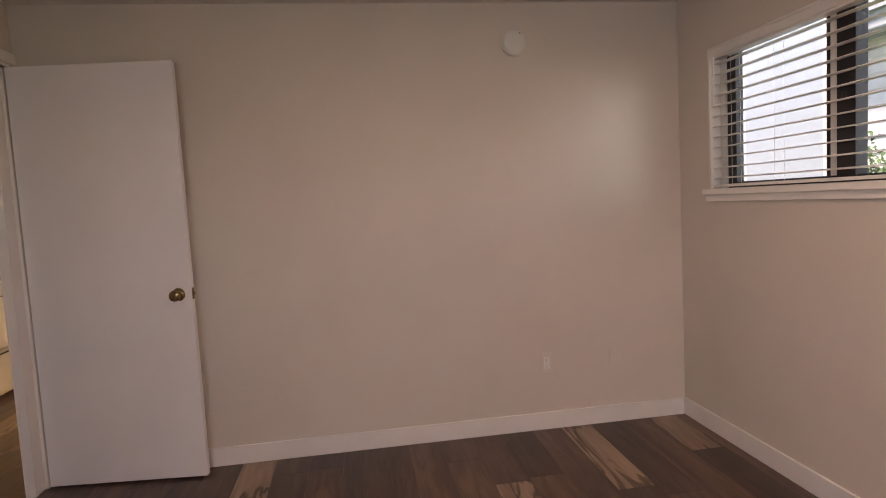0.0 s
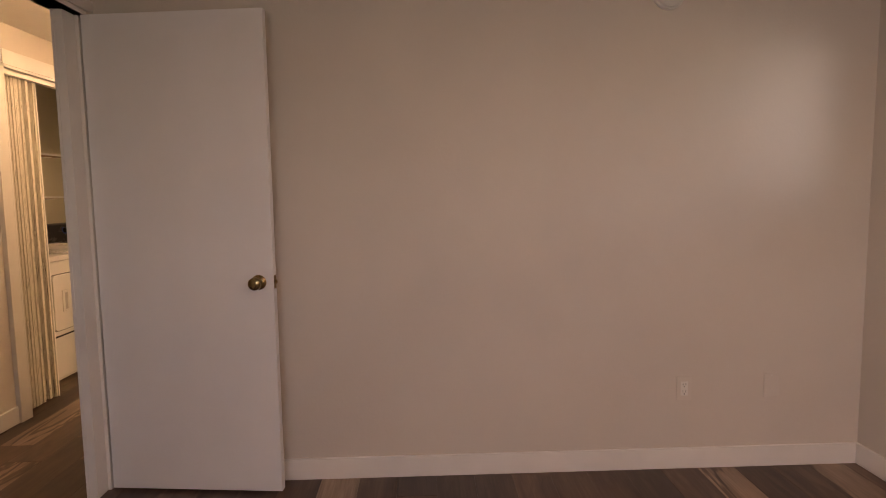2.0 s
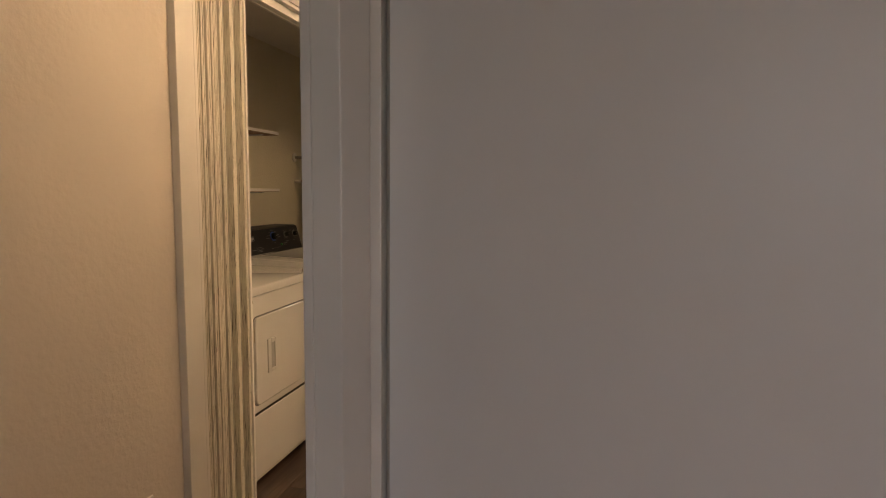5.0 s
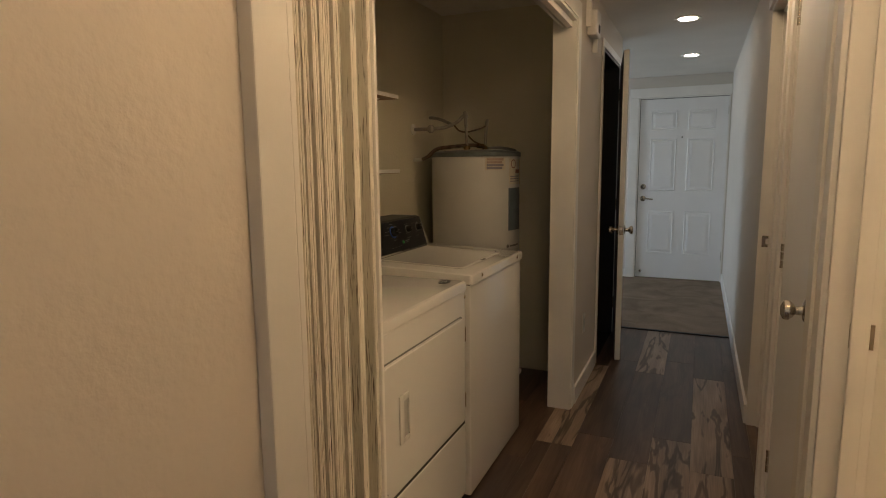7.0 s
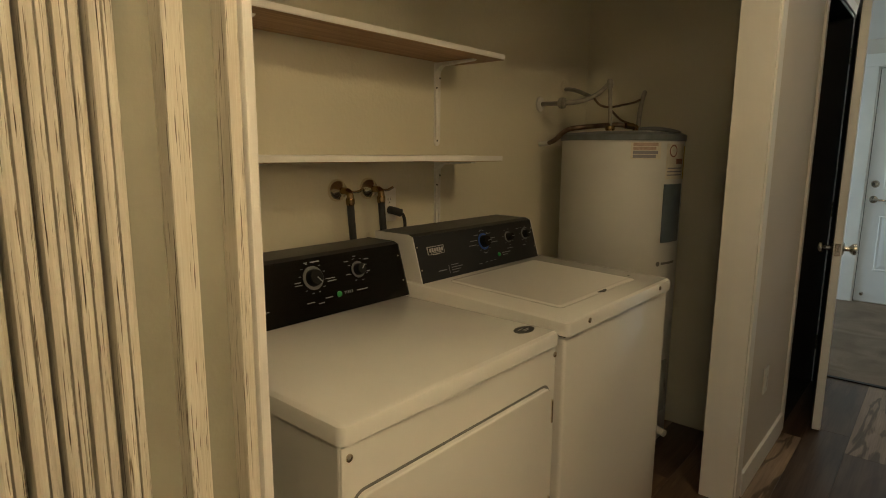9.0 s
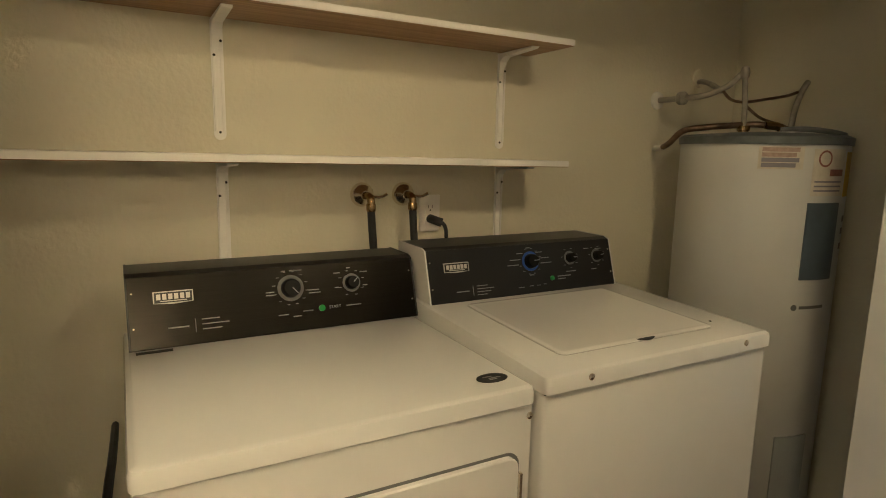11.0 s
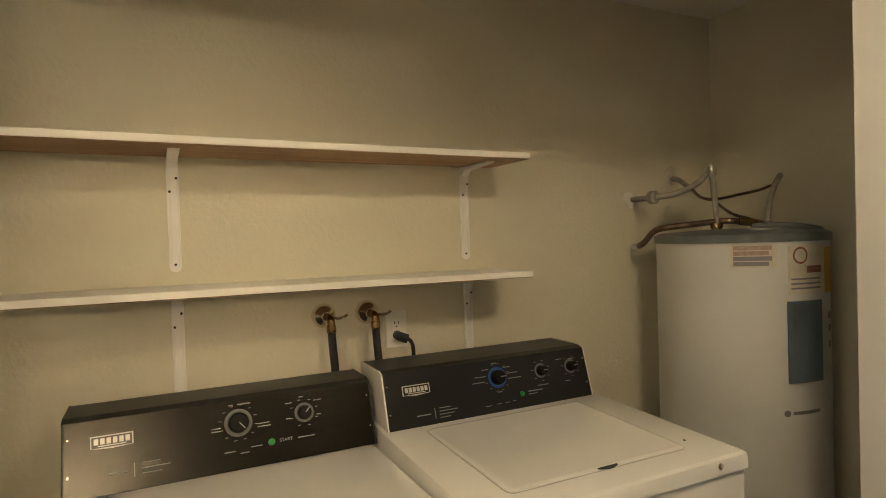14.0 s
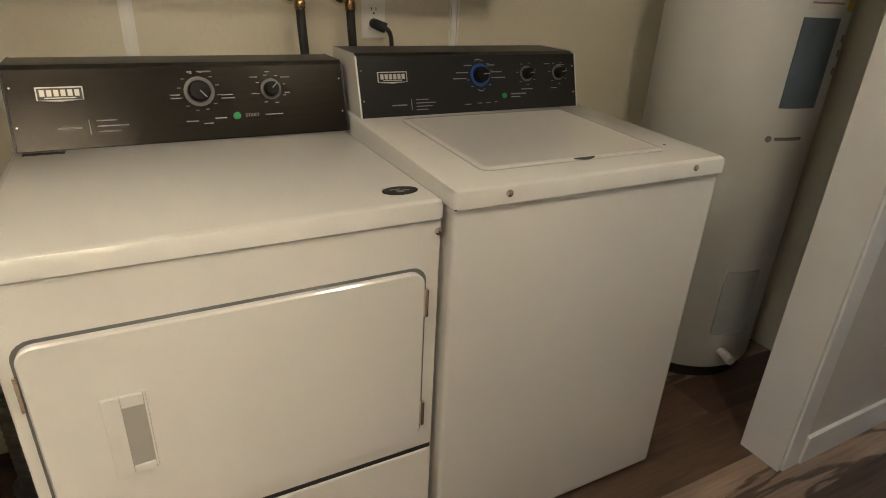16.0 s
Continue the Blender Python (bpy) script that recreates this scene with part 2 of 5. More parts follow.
def vinyl_fold():
    """White wood-look vinyl of the folding door, with dark broken streaks down its length."""
    m = mat("folding_vinyl", (0.68, 0.64, 0.55), 0.45)
    p = m.node_tree.nodes["Principled BSDF"]
    mp = coords(m, (420.0, 420.0, 9.0))
    n = node(m, "ShaderNodeTexNoise", Scale=1.0, Detail=3.0, Roughness=0.7)
    link(m, mp, "Vector", n, "Vector")
    r = ramp(m, n, [(0.34, (0.04, 0.025, 0.014)), (0.38, (0.38, 0.32, 0.23)), (0.42, (0.80, 0.76, 0.67)), (0.62, (0.72, 0.67, 0.57))])
    link(m, r, "Color", p, "Base Color")
    b = node(m, "ShaderNodeBump", Strength=0.5, Distance=0.0012)
    link(m, n, "Fac", b, "Height")
    link(m, b, "Normal", p, "Normal")
    return m


VINYL = vinyl_fold()
VINYL_WEB = speckled(mat("folding_web", (0.36, 0.35, 0.28), 0.5), (0.36, 0.35, 0.28), 0.06, 12.0)


def raw_board():
    m = mat("raw_board", (0.36, 0.22, 0.12), 0.6)
    p = m.node_tree.nodes["Principled BSDF"]
    mp = coords(m, (60.0, 2.0, 60.0))
    n = node(m, "ShaderNodeTexNoise", Scale=1.5, Detail=4.0, Distortion=0.4)
    link(m, mp, "Vector", n, "Vector")
    r = ramp(m, n, [(0.3, (0.26, 0.15, 0.08)), (0.7, (0.42, 0.27, 0.15))])
    link(m, r, "Color", p, "Base Color")
    return m


RAW = raw_board()


def carpet_material():
    m = mat("foyer_carpet", (0.16, 0.115, 0.085), 0.95, spec=0.1)
    p = m.node_tree.nodes["Principled BSDF"]
    mp = coords(m)
    big = node(m, "ShaderNodeTexNoise", Scale=3.5, Detail=3.0, Distortion=1.0)
    fine = node(m, "ShaderNodeTexNoise", Scale=240.0, Detail=3.0)
    link(m, mp, "Vector", big, "Vector")
    link(m, mp, "Vector", fine, "Vector")
    r = ramp(m, big, [(0.3, (0.17, 0.125, 0.088)), (0.7, (0.27, 0.205, 0.15))])
    link(m, r, "Color", p, "Base Color")
    b = node(m, "ShaderNodeBump", Strength=0.8, Distance=0.006)
    link(m, fine, "Fac", b, "Height")
    link(m, b, "Normal", p, "Normal")
    return m


CARPET = carpet_material()


def glass_material():
    m = mat("window_glass", (1, 1, 1), 0.0)
    m.node_tree.nodes.remove(m.node_tree.nodes["Principled BSDF"])
    clear, gloss = node(m, "ShaderNodeBsdfTransparent"), node(m, "ShaderNodeBsdfGlossy", Roughness=0.02)
    mix = node(m, "ShaderNodeMixShader", Fac=0.05)
    link(m, clear, "BSDF", mix, 1)
    link(m, gloss, "BSDF", mix, 2)
    link(m, mix, "Shader", m.node_tree.nodes["Material Output"], "Surface")
    return m


GLASS = glass_material()

# ---------------------------------------------------------------- building helpers


def mesh_object(name, bm, material, smooth=False):
    bmesh.ops.recalc_face_normals(bm, faces=bm.faces)
    me = bpy.data.meshes.new(name)
    bm.to_mesh(me)
    bm.free()
    for m in material if isinstance(material, (list, tuple)) else [material]:
        me.materials.append(m)
    if smooth:
        me.shade_smooth()
        me.set_sharp_from_angle(angle=radians(38))
    return new(name, me)


def part(name, bm, material, parent, label="", smooth=False):
    ob = mesh_object(name, bm, material, smooth)
    ob.parent = parent
    ob.matrix_parent_inverse = parent.matrix_world.inverted()
    return tagged(ob, label)


def structure(name, bm, material, label="", smooth=False):
    return tagged(mesh_object(name, bm, material, smooth), label, kind="structure")


def thing(name, at, label, category, group=""):
    e = new(name)
    e.empty_display_size = 0.1
    e.matrix_world = pose(*at)
    bpy.context.view_layer.update()
    return tagged(e, label, category, group)


def add_box(bm, x0, x1, y0, y1, z0, z1, bevel=0.0, segments=2, mi=0):
    c = bmesh.ops.create_cube(bm, size=1)
    vs = c["verts"]
    for v in vs:
        v.co = ((x0 + x1) / 2 + v.co.x * (x1 - x0), (y0 + y1) / 2 + v.co.y * (y1 - y0), (z0 + z1) / 2 + v.co.z * (z1 - z0))
    fs = list({f for v in vs for f in v.link_faces})
    for f in fs:
        f.material_index = mi
    if bevel:
        es = list({e for f in fs for e in f.edges})
        bmesh.ops.bevel(bm, geom=es, offset=bevel, segments=segments, profile=0.6, affect="EDGES", clamp_overlap=True)
    return bm


def box(*a, bevel=0.0, segments=2):
    return add_box(bmesh.new(), *a, bevel=bevel, segments=segments)


def add_lathe(bm, profile, origin, axis, segs=20, start=0.0, sweep=360.0):
    """Turns (radius, height) pairs about an axis through origin."""
    axis = Vector(axis).normalized()
    side = axis.orthogonal().normalized()
    if abs(axis.z) > 0.9:
        side = Vector((1, 0, 0))
    other = axis.cross(side)
    full = abs(sweep - 360) < 1e-6
    n = segs if full else segs + 1
    rings = []
    for r, h in profile:
        ring = []
        for i in range(n):
            a = radians(start + sweep * i / segs)
            ring.append(bm.verts.new(Vector(origin) + axis * h + (side * math.cos(a) + other * math.sin(a)) * max(r, 1e-5)))
        rings.append(ring)
    for a, b in zip(rings, rings[1:]):
        for i in range(segs):
            j = (i + 1) % n
            bm.faces.new((a[i], a[j], b[j], b[i]))
    if full:
        for ring in (rings[0], rings[-1]):
            bm.faces.new(ring)
    return bm


def lathe(profile, origin, axis=(0, 0, 1), segs=20):
    return add_lathe(bmesh.new(), profile, origin, axis, segs)


def add_tube(bm, points, radius, segs=10, smooth_steps=6):
    """A round tube along a smooth curve through the points."""
    pts = [Vector(p) for p in points]
    path = []
    for i in range(len(pts) - 1):
        p0, p1, p2, p3 = pts[max(i - 1, 0)], pts[i], pts[i + 1], pts[min(i + 2, len(pts) - 1)]
        for k in range(smooth_steps):
            t = k / smooth_steps
            path.append(0.5 * ((2 * p1) + (p2 - p0) * t + (2 * p0 - 5 * p1 + 4 * p2 - p3) * t * t + (3 * p1 - p0 - 3 * p2 + p3) * t ** 3))
    path.append(pts[-1])
    up = Vector((0.13, 0.27, 0.95))
    rings = []
    for i, c in enumerate(path):
        d = (path[min(i + 1, len(path) - 1)] - path[max(i - 1, 0)]).normalized()
        s = d.cross(up)
        s = s.normalized() if s.length > 1e-4 else d.orthogonal().normalized()
        up = s.cross(d).normalized()
        rings.append([bm.verts.new(c + (s * math.cos(2 * math.pi * k / segs) + up * math.sin(2 * math.pi * k / segs)) * radius) for k in range(segs)])
    for a, b in zip(rings, rings[1:]):
        for k in range(segs):
            bm.faces.new((a[k], a[(k + 1) % segs], b[(k + 1) % segs], b[k]))
    bm.faces.new(rings[0])
    bm.faces.new(rings[-1])
    return bm


def tube(points, radius, segs=10, smooth_steps=6):
    return add_tube(bmesh.new(), points, radius, segs, smooth_steps)


def add_prism(bm, outline, lift):
    """A closed outline of points, lifted by a vector."""
    lift = Vector(lift)
    a = [bm.verts.new(Vector(p)) for p in outline]
    b = [bm.verts.new(Vector(p) + lift) for p in outline]
    bm.faces.new(a)
    bm.faces.new(b)
    n = len(a)
    for i in range(n):
        bm.faces.new((a[i], a[(i + 1) % n], b[(i + 1) % n], b[i]))
    return bm


def rounded(u0, u1, v0, v1, r, steps=5):
    """The outline of a rounded rectangle in two dimensions."""
    out = []
    for cu, cv, a0 in ((u1 - r, v1 - r, 0), (u0 + r, v1 - r, 90), (u0 + r, v0 + r, 180), (u1 - r, v0 + r, 270)):
        for k in range(steps + 1):
            a = radians(a0 + 90 * k / steps)
            out.append((cu + r * math.cos(a), cv + r * math.sin(a)))
    return out


def wall_y(name, x0, x1, y0, y1, z1, openings, material=WALL, label=""):
    """A wall along y, with openings (y0, y1, z0, z1) cut through it."""
    ys = sorted({y0, y1, *[o[0] for o in openings], *[o[1] for o in openings]})
    zs = sorted({0.0, z1, *[o[2] for o in openings], *[o[3] for o in openings]})
    ys, zs = [y for y in ys if y0 <= y <= y1], [z for z in zs if 0 <= z <= z1]
    solid = {}
    for i in range(len(ys) - 1):
        for k in range(len(zs) - 1):
            cy, cz = (ys[i] + ys[i + 1]) / 2, (zs[k] + zs[k + 1]) / 2
            solid[i, k] = not any(o[0] < cy < o[1] and o[2] < cz < o[3] for o in openings)
    bm = bmesh.new()
    made = {}

    def vert(x, y, z):
        key = (round(x, 4), round(y, 4), round(z, 4))
        if key not in made:
            made[key] = bm.verts.new((x, y, z))
        return made[key]

    for (i, k), s in solid.items():
        if not s:
            continue
        a, b, c, d = ys[i], ys[i + 1], zs[k], zs[k + 1]
        for x in (x0, x1):
            bm.faces.new([vert(x, y, z) for y, z in ((a, c), (b, c), (b, d), (a, d))])
        if not solid.get((i - 1, k)):
            bm.faces.new([vert(x, a, z) for x, z in ((x0, c), (x1, c), (x1, d), (x0, d))])
        if not solid.get((i + 1, k)):
            bm.faces.new([vert(x, b, z) for x, z in ((x0, c), (x1, c), (x1, d), (x0, d))])
        if not solid.get((i, k - 1)):
            bm.faces.new([vert(x, y, c) for x, y in ((x0, a), (x1, a), (x1, b), (x0, b))])
        if not solid.get((i, k + 1)):
            bm.faces.new([vert(x, y, d) for x, y in ((x0, a), (x1, a), (x1, b), (x0, b))])
    return structure(name, bm, material, label)


def lettering(text, size, m, material, parent, name="lettering"):
    """Flat raised lettering with Blender's own font."""
    cu = bpy.data.curves.new(name, "FONT")
    cu.body, cu.size, cu.extrude, cu.align_x, cu.align_y = text, size, 0.0003, "CENTER", "CENTER"
    tmp = new("tmp_text", cu)
    bpy.context.view_layer.update()
    me = bpy.data.meshes.new_from_object(tmp.evaluated_get(bpy.context.evaluated_depsgraph_get()))
    bpy.data.objects.remove(tmp)
    bpy.data.curves.remove(cu)
    me.materials.clear()
    me.materials.append(material)
    me.transform(m)
    ob = new(name, me)
    ob.parent = parent
    ob.matrix_parent_inverse = parent.matrix_world.inverted()
    return ob

# ---------------------------------------------------------------- large structure
HN = HL - 0.026                   # the near hall wall stands a little back from the casing
WIN = (0.95, 2.705, 1.30, 2.0)
ROOM2, ROOM3 = (3.97, 4.60), (5.62, 6.33)
LINEN = (4.78, 5.42)
CLOSET_DOOR = (7.00, 7.80)
DH = 2.045

wall_y("wall_east", BX1, BX1 + 0.14, BY0 - 0.1, BY1 + 0.11, CEIL_BED, [WIN], label="cream painted bedroom wall with a wide high window")
structure("wall_north", box(BL, BX1, BY1, BY1 + 0.11, 0, CEIL_BED), WALL, "plain cream painted bedroom wall")
for nm, x0, x1, z0, z1 in (("wall_south", BL, -1.22, 0, CEIL_BED), ("wall_south_side", 0.32, BX1, 0, CEIL_BED), ("wall_south_sill", -1.22, 0.32, 0, 1.03), ("wall_south_head", -1.22, 0.32, 2.07, CEIL_BED)):
    structure(nm, box(x0, x1, BY0 - 0.1, BY0, z0, z1), WALL, "plain cream painted bedroom wall beside an assumed window")
wall_y("wall_west", HR, BL, BY0 - 0.1, 6.33, CEIL_BED,
       [(2.15, 2.970, 0, DH), (*ROOM2, 0, DH), (*LINEN, 0, DH), (*ROOM3, 0, DH)],
       label="cream painted wall between bedroom and hall with four doorways")
structure("wall_hall_near", box(HL - 0.143, HN, BY0 - 0.1, OP0, 0, CEIL), WALL_LIT, "cream painted hall wall")
wall_y("wall_laundry", HL - 0.120, HL, OP0, 7.95, CEIL, [(OP0, OP1, 0, CEIL), (*CLOSET_DOOR, 0, 2.06)],
       label="cream painted hall wall with the laundry opening")
structure("wall_laundry_head", box(HL - 0.080, HL, OP0, OP1, OPZ, CEIL), WALL, "cream painted head over the laundry opening")
bm = bmesh.new()
add_prism(bm, [(HR, 6.33, 0), (-1.61, 10.222, 0), (-1.50, 10.222, 0), (BL, 6.33, 0)], (0, 0, CEIL))
structure("wall_foyer", bm, WALL, "cream painted foyer wall")
# unseen end wall, with an opening added for the fill lamp
for nm, x0, x1, z0, z1 in (("wall_hall_south", HL, -2.3, 0, CEIL), ("wall_hall_south_side", -1.78, HR, 0, CEIL), ("wall_hall_south_sill", -2.3, -1.78, 0, 0.98), ("wall_hall_south_head", -2.3, -1.78, 2.02, CEIL)):
    structure(nm, box(x0, x1, BY0 - 0.1, BY0, z0, z1), WALL, "plain cream painted wall beside an opening added for fill light")
structure("wall_entry", box(-6.0, -2.555, 10.222, 10.34, 0, CEIL), WALL, "cream painted wall beside the entry door")
structure("wall_entry_head", box(-2.555, -1.622, 10.222, 10.34, 2.06, CEIL), WALL, "cream painted wall over the entry door")
structure("wall_entry_side", box(-1.622, -1.50, 10.222, 10.34, 0, CEIL), WALL, "cream painted wall beside the entry door")
structure("wall_laundry_back", box(CB - 0.1, CB, CN - 0.1, 8.0, 0, CEIL), CLOSET_WALL, "cream painted back wall of the laundry closet")
structure("wall_laundry_near", box(CB, HL - 0.143, CN - 0.1, CN, 0, CEIL), CLOSET_WALL, "cream painted side wall of the laundry closet")
structure("wall_laundry_far", box(CB, HL - 0.143, CF, CF + 0.1, 0, CEIL), CLOSET_WALL, "cream painted side wall of the laundry closet")
structure("wall_store_far", box(CB, HL - 0.143, 7.95, 8.05, 0, CEIL), CLOSET_SHADE, "coat closet wall darkened to hold the closet's shade")
# rooms that are only glimpsed through doorways
structure("wall_bath_far", box(BL, 0.6, 4.64, 4.72, 0, CEIL), BATH_BOUNCE, "plain wall of the next room")
structure("wall_bath_side", box(0.6, 0.7, 3.11, 6.6, 0, CEIL), BATH_BOUNCE, "plain wall of the next room")
structure("wall_linen_far", box(BL, 0.6, 5.5, 5.6, 0, CEIL), WALL, "plain wall beside the linen cupboard")
structure("wall_back_room", box(BL, 0.7, 6.6, 6.7, 0, CEIL), WALL, "plain wall of the back room")
wall_y("wall_living", -6.1, -6.0, 8.05, 10.34, CEIL, [(8.4, 10.0, 0.6, 2.1)], label="living room wall with a window")
structure("wall_living_south", box(-6.1, CB - 0.1, 7.95, 8.05, 0, CEIL), WALL, "plain living room wall")

structure("ceiling_bedroom", box(HR, BX1 + 0.14, BY0 - 0.1, BY1 + 0.11, CEIL_BED, CEIL_BED + 0.1), CEILING, "white painted bedroom ceiling")
structure("ceiling_hall", box(-6.1, HR, BY0 - 0.1, 10.34, CEIL, CEIL + 0.1), CEILING, "white painted hall ceiling")
structure("ceiling_next_rooms", box(HR, BX1 + 0.14, BY1 + 0.11, 10.34, CEIL, CEIL + 0.1), CEILING, "white painted ceiling of the next rooms")

# the ground outside is one sheet, with the house standing on it
structure("ground", box(-90, 90, -90, 90, -0.32, -0.30), GRASS, "lawn round the house")


def strip(name, pieces, material=TRIM, bevel=0.003, label=""):
    """Trim made of (x0, x1, y0, y1, z0, z1) lengths."""
    base = structure(name, box(*pieces[0], bevel=bevel), material, label)
    for p in pieces[1:]:
        part("trim_board", box(*p, bevel=bevel), material, base)
    return base


BB = 0.098
strip("baseboard_north", [(-1.49, BX1 - 0.013, BY1 - 0.013, BY1, 0, BB)], label="white painted baseboard")
strip("baseboard_east", [(BX1 - 0.013, BX1, BY0, BY1, 0, BB)], label="white painted baseboard")
strip("baseboard_south", [(BL, BX1 - 0.013, BY0, BY0 + 0.013, 0, BB)], label="white painted baseboard")
strip("baseboard_west", [(BL, BL + 0.013, BY0 + 0.013, 2.09, 0, BB)], label="white painted baseboard")
strip("baseboard_hall_near", [(HN, HN + 0.013, BY0, 3.782, 0, 0.10)], label="white painted baseboard")
strip("baseboard_hall_far", [(HL, HL + 0.013, 6.242, 6.945, 0, 0.10)], label="white painted baseboard")
strip("baseboard_hall_right", [(HR - 0.013, HR, 3.02, 3.885, 0, 0.10)], label="white painted baseboard")
bm = bmesh.new()
add_prism(bm, [(HR - 0.013, 6.33, 0), (-1.623, 10.222, 0), (-1.61, 10.222, 0), (HR, 6.33, 0)], (0, 0, 0.10))
structure("baseboard_foyer", bm, TRIM, "white painted baseboard")


def casing_y(name, face, out, y0, y1, z1, w=0.057, t=0.014, label="white painted door casing", top_only=False, sides=(True, True)):
    """Casing on the face x of a wall along y, round an opening."""
    xa, xb = sorted((face, face + out * t))
    pieces = [(xa, xb, y0 - w, y1 + w, z1, z1 + w)]
    if sides[0]:
        pieces.append((xa, xb, y0 - w, y0, 0, z1))
    if sides[1]:
        pieces.append((xa, xb, y1, y1 + w, 0, z1))
    return strip(name, pieces, label=label)


def jamb_y(name, x0, x1, y0, y1, z1, t=0.018, stop=0.0, label="white painted door jamb", st=0.012, material=TRIM):
    """Lining boards inside an opening, with an optional stop at stop metres from x0."""
    pieces = [(x0, x1, y0, y0 + t, 0, z1 - t), (x0, x1, y1 - t, y1, 0, z1 - t), (x0, x1, y0, y1, z1 - t, z1)]
    if stop:
        s0, s1 = x0 + stop, x0 + stop + 0.035
        pieces += [(s0, s1, y0 + t, y0 + t + st, 0, z1 - t - 0.012), (s0, s1, y1 - t - st, y1 - t, 0, z1 - t - 0.012),
                   (s0, s1, y0 + t, y1 - t, z1 - t - 0.012, z1 - t)]
    return strip(name, pieces, material, bevel=0.002, label=label)


# bedroom doorway
strip("jamb_bedroom", [(HR - 0.002, BL + 0.002, 2.15, 2.168, 0, DH), (-1.592, -1.580, 2.867, 2.970, 0, DH), (-1.580, -1.545, 2.868, 2.970, 0, DH), (-1.545, -1.530, 2.950, 2.970, 0, DH), (HR - 0.002, BL + 0.002, 2.15, 2.970, DH, DH + 0.018)],
      bevel=0.002, label="white painted door jamb")
casing_y("casing_bedroom", BL, 1, 2.15, 2.967, DH + 0.018, w=0.05, sides=(True, False))
casing_y("casing_bedroom_hall", HR, -1, 2.15, 2.970, DH + 0.018, t=0.004, sides=(True, False))
# next room, linen cupboard and back room along the hall
jamb_y("jamb_next_room", HR - 0.002, BL + 0.002, ROOM2[0], ROOM2[1], DH, stop=0.045)
casing_y("casing_next_room", HR, -1, ROOM2[0], ROOM2[1], DH, w=0.066)
jamb_y("jamb_linen", HR - 0.002, BL + 0.002, LINEN[0], LINEN[1], DH, stop=0.05)
casing_y("casing_linen", HR, -1, LINEN[0], LINEN[1], DH, w=0.066)
jamb_y("jamb_back_room", HR - 0.002, BL + 0.002, ROOM3[0], ROOM3[1], DH, stop=0.045)
casing_y("casing_back_room", HR, -1, ROOM3[0], ROOM3[1], DH, w=0.05, sides=(True, False))
# laundry opening: casing, lining and the folding door's track
strip("casing_laundry", [(HN, HL + 0.002, 3.782, OP0, 0, OPZ), (HL, HL + 0.008, OP1, OP1 + 0.07, 0, OPZ),
                         (HL, HL + 0.008, OP0, OP1 + 0.07, OPZ, OPZ + 0.085), (HN, HL + 0.002, 3.782, OP0, OPZ, OPZ + 0.085)],
      label="white painted casing round the laundry opening")
strip("jamb_laundry", [(HL - 0.145, HL + 0.002, OP0 - 0.001, OP0 + 0.014, 0, OPZ), (HL - 0.122, HL + 0.002, OP1 - 0.014, OP1 + 0.001, 0, OPZ),
                       (HL - 0.081, HL + 0.002, OP0 + 0.014, OP1 - 0.014, OPZ - 0.014, OPZ + 0.001)], bevel=0.002,
      label="white painted lining of the laundry opening")
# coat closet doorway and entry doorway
# the jamb's deep shade is in its colour
jamb_y("jamb_coat_closet", HL - 0.122, HL + 0.002, CLOSET_DOOR[0], CLOSET_DOOR[1], 2.06, label="closet jamb coloured near black for its deep shade", material=CLOSET_BLACK)
casing_y("casing_coat_closet", HL, 1, CLOSET_DOOR[0], CLOSET_DOOR[1], 2.06, w=0.05, t=0.010)
strip("casing_entry", [(-2.655, -2.555, 10.207, 10.222, 0, 2.06), (-2.655, -1.612, 10.207, 10.222, 2.06, 2.165)],
      label="white painted entry door casing")
strip("jamb_entry", [(-2.555, -2.543, 10.217, 10.34, 0, 2.06), (-1.634, -1.622, 10.217, 10.34, 0, 2.06), (-2.555, -1.622, 10.217, 10.34, 2.048, 2.06)],
      label="white painted entry door jamb")
strip("baseboard_entry", [(-6.0, -2.655, 10.209, 10.222, 0, 0.10)], label="white painted baseboard")
strip("threshold_strip", [(HL, HR, 7.935, 7.965, 0.0, 0.008)], SLOT, 0.002, "dark transition strip between planks and carpet")
structure("carpet", box(-6.0, -1.50, 7.965, 10.222, -0.02, 0.006), CARPET, "worn brown carpet of the foyer")

# ---------------------------------------------------------------- bedroom window
win = tagged(mesh_object("window_1", box(1.955, 2.0, WIN[0], WIN[0] + 0.035, WIN[2], WIN[3], bevel=0.003), BRONZE),
             "dark bronze sliding window behind open white blinds", "window", kind="structure")
part("white_liner", box(1.95, 1.998, WIN[1] - 0.046, WIN[1], WIN[2], WIN[3], bevel=0.002), TRIM, win, "white liner strip")
for y0, y1, z0, z1 in ((WIN[1] - 0.112, WIN[1] - 0.0462, WIN[2], WIN[3]), (WIN[0] + 0.035, WIN[1] - 0.112, WIN[2], WIN[2] + 0.03), (WIN[0] + 0.035, WIN[1] - 0.112, WIN[3] - 0.03, WIN[3])):
    part("window_frame", box(1.957, 1.998, y0, y1, z0, z1, bevel=0.003), BRONZE, win)
part("meeting_rail", box(1.945, 2.0, 1.874, 1.962, WIN[2], WIN[3], bevel=0.003), BRONZE, win)
part("inner_stile", box(1.962, 1.995, 1.9982, 2.031, WIN[2] + 0.03, WIN[3] - 0.03, bevel=0.002), BRONZE, win)
part("sash_edge", box(1.95, 1.99, 1.9625, 1.998, WIN[2] + 0.03, WIN[3] - 0.03, bevel=0.002), TRIM, win, "white sash edge")
